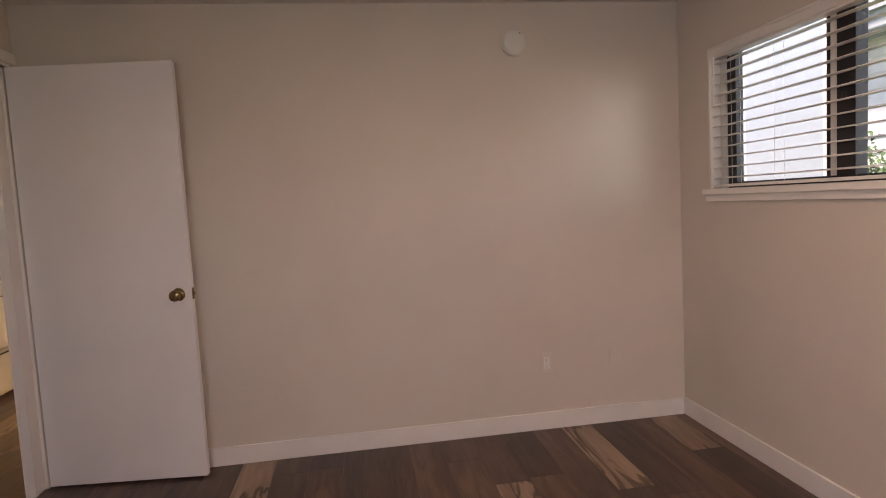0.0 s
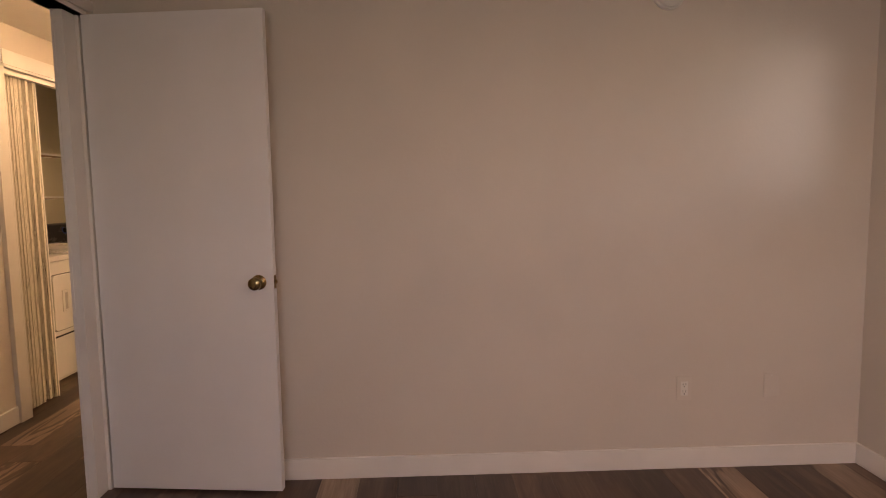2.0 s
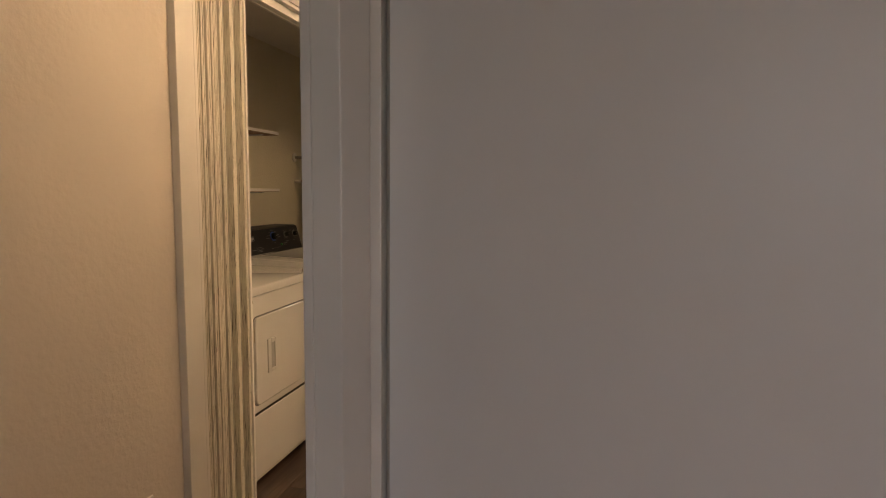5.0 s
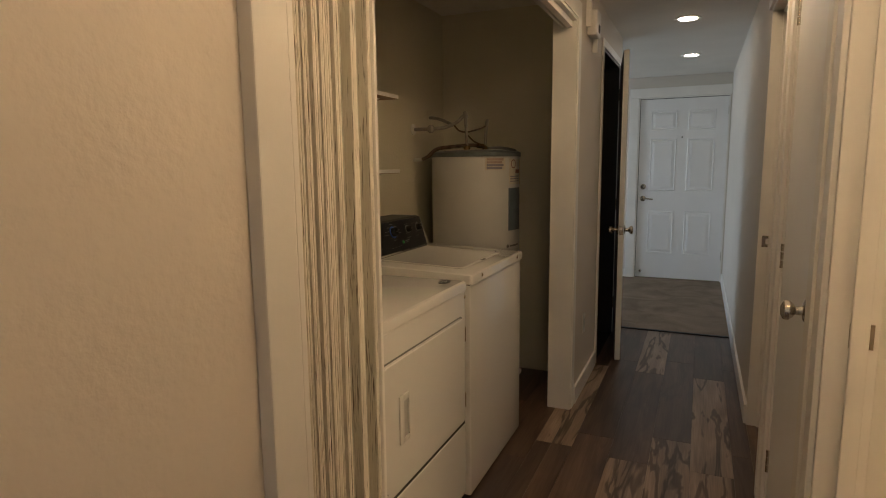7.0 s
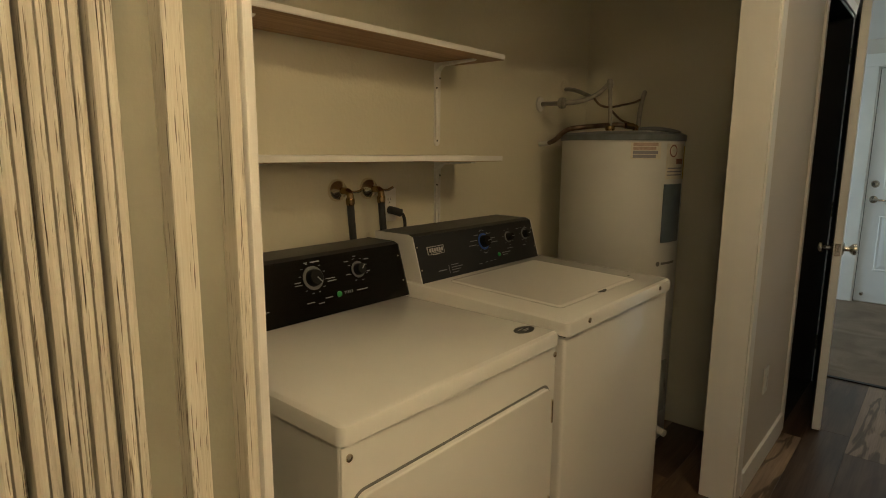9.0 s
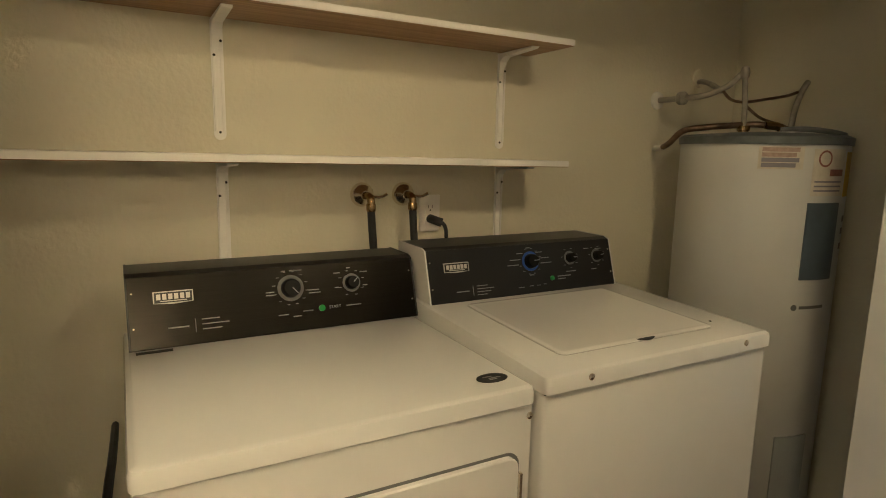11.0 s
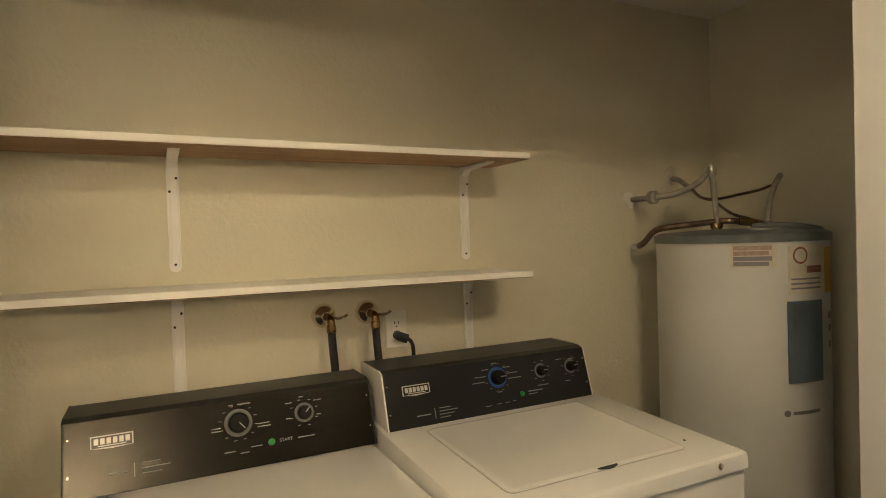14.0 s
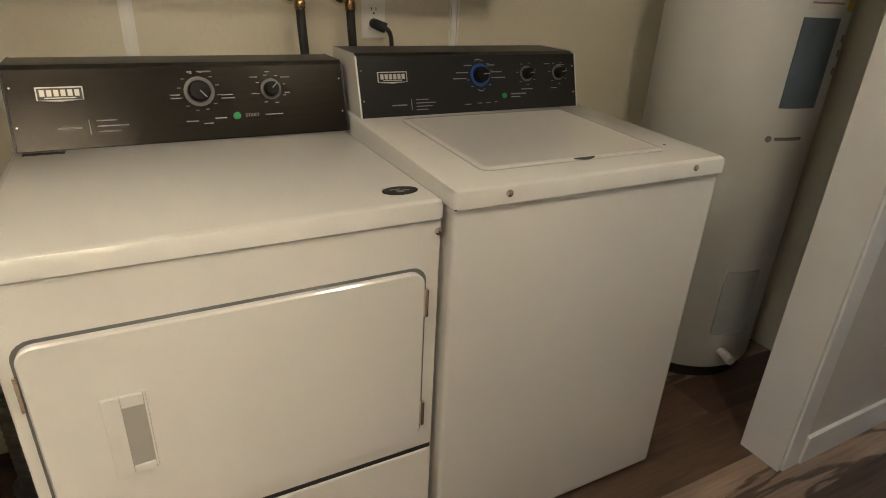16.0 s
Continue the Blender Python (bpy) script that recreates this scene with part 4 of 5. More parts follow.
part("rail", box(HL - 0.052, HL - 0.022, OP0 + 0.014, OP1 - 0.014, OPZ - 0.044, OPZ - 0.014, bevel=0.002), TRIM, track)
part("slot", box(HL - 0.066, HL - 0.052, OP0 + 0.014, OP1 - 0.014, OPZ - 0.022, OPZ - 0.0145), SLOT, track)

# ---------------------------------------------------------------- shelves and brackets
for z0, z1 in ((1.651, 1.669), (1.298, 1.316)):
    sh = thing("wall_shelf", (CB + 0.1, 4.7, z0), "long white-edged shelf board with raw wood underside on brackets", "shelf", "laundry shelves")
    tilt = Matrix.Identity(4)
    tilt[2][1], tilt[2][3] = -0.0055, 0.0055 * 5.65      # the boards rise a little towards the near wall
    bm = box(CB + 0.004, CB + 0.230, CN + 0.004, 5.649, z0 + 0.0008, z1, bevel=0.0015)
    bmesh.ops.transform(bm, matrix=tilt, verts=bm.verts)
    part("board", bm, TRIM, sh)
    bm = box(CB + 0.006, CB + 0.227, CN + 0.006, 5.646, z0 - 0.0012, z0 + 0.0006)
    bmesh.ops.transform(bm, matrix=tilt, verts=bm.verts)
    part("underside", bm, RAW, sh, "raw brown wood underside")


def bracket(at):
    """A pressed white steel shelf bracket: wall leg, arm and rounded elbow."""
    b = thing("shelf_bracket", (0, 0, 0), "white pressed steel shelf bracket screwed to the wall", "bracket", "shelf brackets")
    out = [(0.015 * math.cos(radians(a)), -0.285 + 0.015 * math.sin(radians(a))) for a in range(180, 361, 20)]
    bm = bmesh.new()
    add_prism(bm, [(0.0, py, pz) for py, pz in out + [(0.015, -0.004), (-0.015, -0.004)]], (0.004, 0, 0))
    part("wall_leg", bm, TRIM, b)
    bm = bmesh.new()
    for s in (-1, 1):
        add_box(bm, 0.004, 0.009, s * 0.0095 - 0.0032, s * 0.0095 + 0.0032, -0.278, -0.03, bevel=0.0012)
    part("leg_rib", bm, TRIM, b)
    bm = bmesh.new()
    add_prism(bm, [(0.0, -0.013, -0.05), (0.006, -0.013, -0.05), (0.012, -0.013, -0.028), (0.03, -0.013, -0.014), (0.17, -0.013, -0.007), (0.178, -0.013, -0.002), (0.0, -0.013, -0.002)], (0, 0.026, 0))
    part("arm", bm, TRIM, b)
    for dz in (-0.09, -0.055, -0.28):
        dy = 0.006 if dz == -0.055 else (-0.006 if dz == -0.09 else 0)
        part("screw", lathe([(0.0035, 0), (0.0028, 0.002)], (0.0045 if dz < -0.2 else 0.009, dy * 1.4, dz), (1, 0, 0), 8), SLOT, b)
    b.matrix_world = pose(*at)
    return b


first = bracket((CB, 4.683, 1.655))
for by, bz in ((5.545, 1.650), (4.683, 1.302), (5.548, 1.297)):
    copy_thing(first, pose(CB, by, bz))

# ---------------------------------------------------------------- dryer and washer


def tilt_frame(x_lo, z_lo, x_hi, z_hi, y):
    """Frame on a console face: x runs along the room's +y, y up the face, z out of it."""
    up = Vector((x_hi - x_lo, 0, z_hi - z_lo)).normalized()
    side = Vector((0, 1, 0))
    out = side.cross(up)
    m = Matrix((side, up, out)).transposed().to_4x4()
    m.translation = Vector((x_lo, y, z_lo))
    return m


def placed(bm, m):
    bmesh.ops.transform(bm, matrix=m, verts=bm.verts)
    return bm


def dial(parent, m, u, v, r, ring_mat, pointer, ticks=10, ring_r=None):
    """Ring, black knob and pointer on a console face."""
    ring_r = ring_r or r * 1.38
    d = part("dial", placed(lathe([(ring_r, 0.0), (ring_r, 0.002), (r * 1.08, 0.0025), (r * 1.05, 0.0)], (u, v, 0), (0, 0, 1), 32), m), ring_mat, parent, smooth=True)
    part("knob", placed(lathe([(r * 1.02, 0.001), (r, 0.008), (r * 0.9, 0.018), (r * 0.82, 0.020), (0.001, 0.0205)], (u, v, 0), (0, 0, 1), 28), m), KNOB_BLACK, d, smooth=True)
    bm = box(-0.0012, 0.0012, 0.0, r * 0.85, 0.0205, 0.022)
    placed(bm, Matrix.Translation((u, v, 0)) @ Matrix.Rotation(radians(pointer), 4, "Z"))
    part("pointer", placed(bm, m), PRINT, d)
    for k in range(ticks):
        a = radians(360 * k / ticks + 18)
        ca, sa = math.cos(a), math.sin(a)
        bm = box(-0.0035, 0.0035, -0.0007, 0.0007, 0.0, 0.0006)
        placed(bm, Matrix.Translation((u + (ring_r + 0.009) * ca, v + (ring_r + 0.009) * sa, 0.0)))
        part("tick_mark", placed(bm, m), PRINT, d)
    return d


def bars(parent, m, rows, material=PRINT):
    for u0, u1, v0, v1 in rows:
        part("print_bar", placed(box(u0, u1, v0, v1, 0.0002, 0.0006), m), material, parent)


def badge(parent, m, u, v, w, h):
    """A plain silver-rimmed name badge with a bright bar."""
    b = part("badge", placed(add_prism(bmesh.new(), [(u - w / 2, v - h / 2 + 0.003, 0), (u, v - h / 2, 0), (u + w / 2, v - h / 2 + 0.003, 0), (u + w / 2, v + h / 2, 0), (u - w / 2, v + h / 2, 0)], (0, 0, 0.0022)), m), SILVER, parent, "silver badge")
    q = 0.0025
    part("badge_field", placed(box(u - w / 2 + q, u + w / 2 - q, v - h / 2 + q + 0.001, v + h / 2 - q, 0.002, 0.0028), m), BLACK, b)
    for k in range(6):
        c = u - w / 2 + 0.011 + k * (w - 0.022) / 5
        part("badge_bar", placed(box(c - 0.0042, c + 0.0042, v - 0.004, v + h / 2 - 0.006, 0.0028, 0.0034), m), SILVER, b)
    part("badge_bar", placed(box(u - w / 2 + 0.014, u + w / 2 - 0.014, v - h / 2 + 0.0062, v - h / 2 + 0.0082, 0.0028, 0.0034), m), SILVER, b)


def console(parent, y0, y1, x_lo, z_lo, x_hi, z_hi, face_mat, side_mat, x_back):
    """Wedge-shaped control console: body, face plate, end caps and screws."""
    bm = bmesh.new()
    add_prism(bm, [(x_lo - 0.004, y0 + 0.004, z_lo), (x_hi - 0.004, y0 + 0.004, z_hi), (x_hi - 0.02, y0 + 0.004, z_hi + 0.006), (x_back, y0 + 0.004, z_hi + 0.006), (x_back, y0 + 0.004, z_lo)], (0, y1 - y0 - 0.008, 0))
    body = part("console", bm, BLACK_PLASTIC, parent, "black control console")
    for a in (y0, y1 - 0.004):
        bm = bmesh.new()
        add_prism(bm, [(x_lo, a, z_lo), (x_hi, a, z_hi), (x_hi - 0.02, a, z_hi + 0.007), (x_back - 0.002, a, z_hi + 0.007), (x_back - 0.002, a, z_lo)], (0, 0.004, 0))
        part("end_cap", bm, side_mat, body)
    m = tilt_frame(x_lo, z_lo, x_hi, z_hi, y0)
    h = math.hypot(x_hi - x_lo, z_hi - z_lo)
    part("face_plate", placed(box(0.004, y1 - y0 - 0.004, 0.0, h, -0.004, 0.0, bevel=0.001), m), face_mat, body)
    for u in (0.012, y1 - y0 - 0.012):
        for v in (h * 0.3, h * 0.78):
            part("screw", placed(lathe([(0.003, 0), (0.002, 0.0015)], (u, v, 0), (0, 0, 1), 10), m), CHROME, body)
    return body, m, h


def enamel_top(x0, x1, y0, y1, z0, z1, r=0.018):
    """A pressed top with rounded corners and a soft front edge."""
    bm = bmesh.new()
    layers = ((0.0, z0), (0.0, z1 - 0.012), (0.003, z1 - 0.004), (0.011, z1))
    rings = []
    for q, z in layers:
        rings.append([bm.verts.new((px, py, z)) for px, py in rounded(x0 + q, x1 - q, y0 + q, y1 - q, max(r - q, 0.006), 5)])
    n = len(rings[0])
    for a, b in zip(rings, rings[1:]):
        for i in range(n):
            bm.faces.new((a[i], a[(i + 1) % n], b[(i + 1) % n], b[i]))
    bm.faces.new(rings[-1])
    bm.faces.new(rings[0])
    return bm


# --- dryer
DY0, DY1, DX, DB, DZ = 4.432, 5.126, -2.682, -3.375, 0.900
dryer = thing("dryer", ((DX + DB) / 2, (DY0 + DY1) / 2, 0), "white enamel clothes dryer with a dark steel console", "dryer")
part("cabinet", box(DB, DX, DY0 + 0.004, DY1 - 0.004, 0.03, DZ - 0.038, bevel=0.005), ENAMEL, dryer)
part("top", enamel_top(DB, DX + 0.012, DY0, DY1, DZ - 0.035, DZ), ENAMEL, dryer, smooth=True)
for fy in (DY0 + 0.05, DY1 - 0.05):
    for fx in (DX - 0.06, DB + 0.06):
        part("levelling_foot", lathe([(0.018, 0.0), (0.018, 0.012), (0.006, 0.014), (0.006, 0.034)], (fx, fy, 0), (0, 0, 1), 12), BLACK_PLASTIC, dryer)
lower = part("toe_panel", box(DX - 0.004, DX + 0.006, DY0 + 0.006, DY1 - 0.006, 0.045, 0.330, bevel=0.004), ENAMEL, dryer)
part("front_panel", box(DX - 0.004, DX + 0.004, DY0 + 0.006, DY1 - 0.006, 0.342, DZ - 0.041, bevel=0.003), ENAMEL, dryer)
part("panel_gap", box(DX - 0.003, DX + 0.002, DY0 + 0.008, DY1 - 0.008, 0.330, 0.343), SLOT, dryer)
# door with rounded corners; the dark plate round it stands for a shaded recess
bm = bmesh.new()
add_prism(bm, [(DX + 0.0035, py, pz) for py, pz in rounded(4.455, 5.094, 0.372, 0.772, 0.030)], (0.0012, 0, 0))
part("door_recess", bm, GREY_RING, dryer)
bm = bmesh.new()
rings = []
for q, x in ((0.0, DX + 0.004), (0.0, DX + 0.0135), (0.003, DX + 0.0165)):
    rings.append([bm.verts.new((x, py, pz)) for py, pz in rounded(4.461 + q, 5.087 - q, 0.378 + q, 0.766 - q, 0.026 - q)])
for a, b in zip(rings, rings[1:]):
    for i in range(len(a)):
        bm.faces.new((a[i], a[(i + 1) % len(a)], b[(i + 1) % len(a)], b[i]))
bm.faces.new(rings[-1])
bm.faces.new(rings[0])
ddoor = part("door", bm, ENAMEL, dryer, smooth=True)
# recessed pull
fx = DX + 0.0165
bm = bmesh.new()
for p in ((4.548, 4.574, 0.503, 0.655), (4.606, 4.610, 0.503, 0.655), (4.574, 4.606, 0.634, 0.655), (4.574, 4.606, 0.503, 0.518)):
    add_box(bm, fx - 0.001, fx + 0.006, *p, bevel=0.002)
pull = part("pull", bm, ENAMEL, ddoor, smooth=True)
# shallow wedge in flat grey: the cup's shade is in its colour
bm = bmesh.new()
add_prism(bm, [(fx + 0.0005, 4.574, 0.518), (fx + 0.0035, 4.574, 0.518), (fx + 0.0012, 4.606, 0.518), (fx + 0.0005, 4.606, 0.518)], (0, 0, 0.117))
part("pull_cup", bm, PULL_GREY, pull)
for z in (0.700, 0.440):
    part("hinge", box(fx - 0.008, fx + 0.001, 5.087, 5.095, z - 0.030, z + 0.030, bevel=0.002), CHROME, dryer)
part("latch_strip", box(fx - 0.010, fx - 0.004, 4.453, 4.458, 0.66, 0.72), CHROME, dryer)
for sy in (DY0 + 0.022, DY1 - 0.011):
    part("front_screw", lathe([(0.0075, 0), (0.007, 0.002), (0.003, 0.0035)], (DX + 0.004, sy, 0.838), (1, 0, 0), 14), CHROME, dryer, smooth=True)
part("top_slot", box(-3.186, -3.172, 4.456, 4.528, DZ - 0.001, DZ + 0.0012), SLOT, dryer, "dark lint slot")
oval = part("oval_badge", placed(lathe([(0.034, 0), (0.034, 0.0014), (0.001, 0.0015)], (0, 0, 0), (0, 0, 1), 32), Matrix.Translation((-2.739, 5.066, DZ)) @ Matrix.Diagonal((0.62, 1.0, 1.0, 1.0))), BLACK_PLASTIC, dryer, "dark oval badge")
for k, (dx, dy, ln) in enumerate(((-0.006, -0.008, 0.02), (0.002, 0.004, 0.026), (0.008, -0.002, 0.016))):
    part("badge_mark", box(-2.739 + dx - 0.0015, -2.739 + dx + 0.0015, 5.066 + dy - ln / 2, 5.066 + dy + ln / 2, DZ + 0.0014, DZ + 0.0019), SILVER, oval)
con, m, h = console(dryer, 4.443, 5.128, -3.192, DZ + 0.002, -3.240, 1.053, STEEL, BLACK_PLASTIC, DB)
badge(con, m, 0.094, h * 0.69, 0.082, 0.029)
dial(con, m, 0.354, h * 0.665, 0.023, DIAL_RING, -140, 12)
dial(con, m, 0.509, h * 0.665, 0.017, DIAL_RING, -45, 8)
part("start_button", placed(lathe([(0.008, 0), (0.008, 0.004), (0.006, 0.005), (0.001, 0.005)], (0.426, h * 0.31, 0), (0, 0, 1), 20), m), GREEN, con, "green start button", smooth=True)
lettering("START", 0.0105, m @ Matrix.Translation((0.460, h * 0.31, 0.0006)), PRINT, con)
bars(con, m @ Matrix.Translation((0.009, 0.0, 0.0)), [(0.07, 0.113, h * 0.255, h * 0.275), (0.1255, 0.1275, h * 0.17, h * 0.36), (0.14, 0.178, h * 0.335, h * 0.35), (0.14, 0.198, h * 0.265, h * 0.28),
              (0.14, 0.182, h * 0.195, h * 0.21), (0.285, 0.305, h * 0.62, h * 0.635), (0.285, 0.305, h * 0.575, h * 0.59), (0.325, 0.335, h * 0.92, h * 0.94),
              (0.345, 0.375, h * 0.92, h * 0.94), (0.388, 0.415, h * 0.60, h * 0.615), (0.388, 0.418, h * 0.555, h * 0.57), (0.31, 0.335, h * 0.26, h * 0.275),
              (0.345, 0.365, h * 0.22, h * 0.235), (0.37, 0.395, h * 0.285, h * 0.30), (0.48, 0.52, h * 0.30, h * 0.315), (0.525, 0.545, h * 0.82, h * 0.835),
              (0.455, 0.472, h * 0.83, h * 0.845), (0.53, 0.542, h * 0.6, h * 0.615), (0.455, 0.467, h * 0.6, h * 0.615), (0.49, 0.50, h * 0.90, h * 0.915)])

# --- washer
WY0, WY1, WX, WB, WZ = 5.134, 5.832, -2.664, -3.36, 0.918
washer = thing("washing_machine", ((WX + WB) / 2, (WY0 + WY1) / 2, 0), "white enamel top-loading washing machine with a black console", "washing machine")
part("cabinet", box(WB, WX, WY0 + 0.004, WY1 - 0.004, 0.012, WZ - 0.040, bevel=0.010, segments=3), ENAMEL, washer, smooth=True)
part("shadow_gap", box(WB + 0.004, WX - 0.004, WY0 + 0.008, WY1 - 0.008, WZ - 0.042, WZ - 0.033), SLOT, washer)
DECK = Matrix.Identity(4)                 # the deck rises a little towards the console
DECK[2][0], DECK[2][3] = -0.036, 0.036 * (WX + 0.010)
bm = enamel_top(WB, WX + 0.010, WY0, WY1, WZ - 0.036, WZ, 0.014)
for v in bm.verts:
    if v.co.z > WZ - 0.03:
        v.co.z += 0.036 * (WX + 0.010 - v.co.x)
part("top", bm, ENAMEL, washer, smooth=True)
for fy in (WY0 + 0.05, WY1 - 0.05):
    for fx in (WX - 0.06, WB + 0.06):
        part("levelling_foot", lathe([(0.018, 0.0), (0.018, 0.010), (0.006, 0.012), (0.006, 0.02)], (fx, fy, 0), (0, 0, 1), 12), BLACK_PLASTIC, washer)
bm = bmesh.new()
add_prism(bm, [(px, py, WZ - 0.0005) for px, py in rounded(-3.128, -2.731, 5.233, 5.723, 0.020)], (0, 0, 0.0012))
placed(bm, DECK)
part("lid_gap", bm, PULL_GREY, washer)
bm = bmesh.new()
rings = []
for q, z in ((0.0, WZ), (0.0, WZ + 0.0022), (0.0025, WZ + 0.0036), (0.014, WZ + 0.0038), (0.020, WZ + 0.0030)):
    rings.append([bm.verts.new((px, py, z)) for px, py in rounded(-3.1255 + q, -2.7335 - q, 5.2355 + q, 5.7205 - q, max(0.018 - q, 0.006))])
for a, b in zip(rings, rings[1:]):
    for i in range(len(a)):
        bm.faces.new((a[i], a[(i + 1) % len(a)], b[(i + 1) % len(a)], b[i]))
bm.faces.new(rings[-1])
bm.faces.new(rings[0])
lid = part("lid", placed(bm, DECK), ENAMEL, washer, smooth=True)
bm = bmesh.new()
add_prism(bm, [(-2.735 + 0.009 * math.sin(math.pi * k / 10), 5.458 + 0.0054 * k, WZ + 0.0030) for k in range(11)] + [(-2.739, 5.512, WZ + 0.0030), (-2.739, 5.458, WZ + 0.0030)], (0, 0, 0.0014))
part("finger_notch", placed(bm, DECK), SLOT, lid)
for sy in (5.246, 5.731):
    part("front_screw", lathe([(0.0075, 0), (0.007, 0.002), (0.003, 0.0035)], (WX + 0.010, sy, WZ - 0.016), (1, 0, 0), 14), CHROME, washer, smooth=True)
part("lid_bumper", lathe([(0.004, 0), (0.003, 0.002)], (-2.77, 5.752, WZ + 0.0035), (0, 0, 1), 10), SLOT, washer)
con, m, h = console(washer, 5.146, 5.806, -3.155, WZ + 0.014, -3.198, 1.074, BLACK, ENAMEL, WB)
badge(con, m, 0.091, h * 0.66, 0.078, 0.028)
wd = dial(con, m, 0.341, h * 0.66, 0.021, BLUE, -88, 12)
dial(con, m, 0.489, h * 0.66, 0.015, DIAL_RING, -90, 7)
dial(con, m, 0.597, h * 0.66, 0.015, DIAL_RING, -82, 7)
part("start_button", placed(lathe([(0.007, 0), (0.007, 0.004), (0.005, 0.005), (0.001, 0.005)], (0.412, h * 0.285, 0), (0, 0, 1), 20), m), GREEN, con, "green start button", smooth=True)
bars(con, m @ Matrix.Translation((0.009, 0.0, 0.0)), [(0.075, 0.115, h * 0.2, h * 0.22), (0.1265, 0.1285, h * 0.12, h * 0.3), (0.14, 0.175, h * 0.28, h * 0.295), (0.14, 0.195, h * 0.225, h * 0.24), (0.14, 0.185, h * 0.17, h * 0.185),
              (0.14, 0.172, h * 0.115, h * 0.13), (0.425, 0.475, h * 0.30, h * 0.32), (0.425, 0.455, h * 0.25, h * 0.265), (0.28, 0.30, h * 0.16, h * 0.172), (0.318, 0.332, h * 0.17, h * 0.182),
              (0.345, 0.358, h * 0.17, h * 0.182), (0.37, 0.38, h * 0.18, h * 0.19), (0.285, 0.308, h * 0.82, h * 0.835), (0.26, 0.295, h * 0.70, h * 0.715), (0.25, 0.29, h * 0.60, h * 0.615),
              (0.32, 0.336, h * 0.92, h * 0.935), (0.355, 0.378, h * 0.82, h * 0.835), (0.365, 0.40, h * 0.70, h * 0.715), (0.37, 0.41, h * 0.60, h * 0.615), (0.325, 0.34, h * 0.38, h * 0.395),
              (0.46, 0.498, h * 0.38, h * 0.395), (0.56, 0.58, h * 0.38, h * 0.395), (0.585, 0.61, h * 0.80, h * 0.815), (0.54, 0.56, h * 0.82, h * 0.835), (0.592, 0.612, h * 0.70, h * 0.715)])

# ---------------------------------------------------------------- taps, hoses, plug
for vy in (5.069, 5.201):
    tap = thing("washer_valve", (CB, vy, 1.206), "brass washer tap with a domed chrome wall cover and black hose", "tap", "washer taps")
    part("wall_cover", lathe([(0.036, 0.0), (0.035, 0.006), (0.028, 0.018), (0.014, 0.026), (0.012, 0.03)], (CB, vy, 1.208), (1, 0, 0), 28), CHROME, tap, smooth=True)
    part("body", tube([(CB + 0.02, vy, 1.208), (CB + 0.05, vy + 0.004, 1.206), (CB + 0.058, vy + 0.006, 1.194), (CB + 0.058, vy + 0.006, 1.178)], 0.011, 12, 4), BRASS, tap, smooth=True)
    part("coupling", lathe([(0.0125, 0), (0.014, 0.004), (0.014, 0.018), (0.0125, 0.022)], (CB + 0.058, vy + 0.006, 1.164), (0, 0, 1), 12), BRASS, tap, smooth=True)
    part("lever", tube([(CB + 0.05, vy + 0.004, 1.208), (CB + 0.062, vy + 0.03, 1.204), (CB + 0.066, vy + 0.052, 1.213)], 0.0045, 8, 4), CHROME, tap, smooth=True)
    part("hose", tube([(CB + 0.058, vy + 0.006, 1.170), (CB + 0.06, vy + 0.008, 1.12), (CB + 0.062, vy + 0.014, 1.02), (CB + 0.06, vy + 0.02, 0.85), (CB + 0.05, vy + 0.05, 0.5)], 0.0115, 10, 5), RUBBER, tap, "black rubber hose", smooth=True)
plug = thing("power_plug", (CB, 5.292, 1.130), "black angled power plug and cord in the outlet", "plug")
part("plug_body", tube([(CB + 0.009, 5.292, 1.130), (CB + 0.03, 5.294, 1.128), (CB + 0.042, 5.315, 1.120)], 0.014, 10, 4), RUBBER, plug, smooth=True)
part("cord", tube([(CB + 0.042, 5.313, 1.122), (CB + 0.045, 5.328, 1.10), (CB + 0.045, 5.330, 1.03), (CB + 0.03, 5.33, 0.8)], 0.006, 8, 5), RUBBER, plug, smooth=True)
duct = thing("dryer_duct", (-3.30, 4.31, 0.0), "crinkled silver foil dryer duct beside the dryer", "duct")
bm = bmesh.new()
prof = [(0.052 + 0.006 * (k % 2), k * 0.011) for k in range(32)]
add_lathe(bm, prof, (-3.30, 4.31, 0.06), (0, 0, 1), 20)
part("hose", bm, FOIL, duct, smooth=True)
part("clamp", lathe([(0.06, 0), (0.061, 0.004), (0.061, 0.012), (0.06, 0.016)], (-3.30, 4.31, 0.40), (0, 0, 1), 20), CHROME, duct)
part("floor_collar", lathe([(0.075, 0), (0.075, 0.01), (0.058, 0.014), (0.056, 0.062)], (-3.30, 4.31, 0.0), (0, 0, 1), 20), FOIL, duct)
part("power_cord", tube([(CB + 0.02, 4.05, 0.35), (-3.1, 4.2, 0.42), (-2.85, 4.36, 0.62), (-2.95, 4.40, 0.75), (-3.3, 4.405, 0.7)], 0.008, 8, 5), RUBBER, dryer, "black power cord", smooth=True)

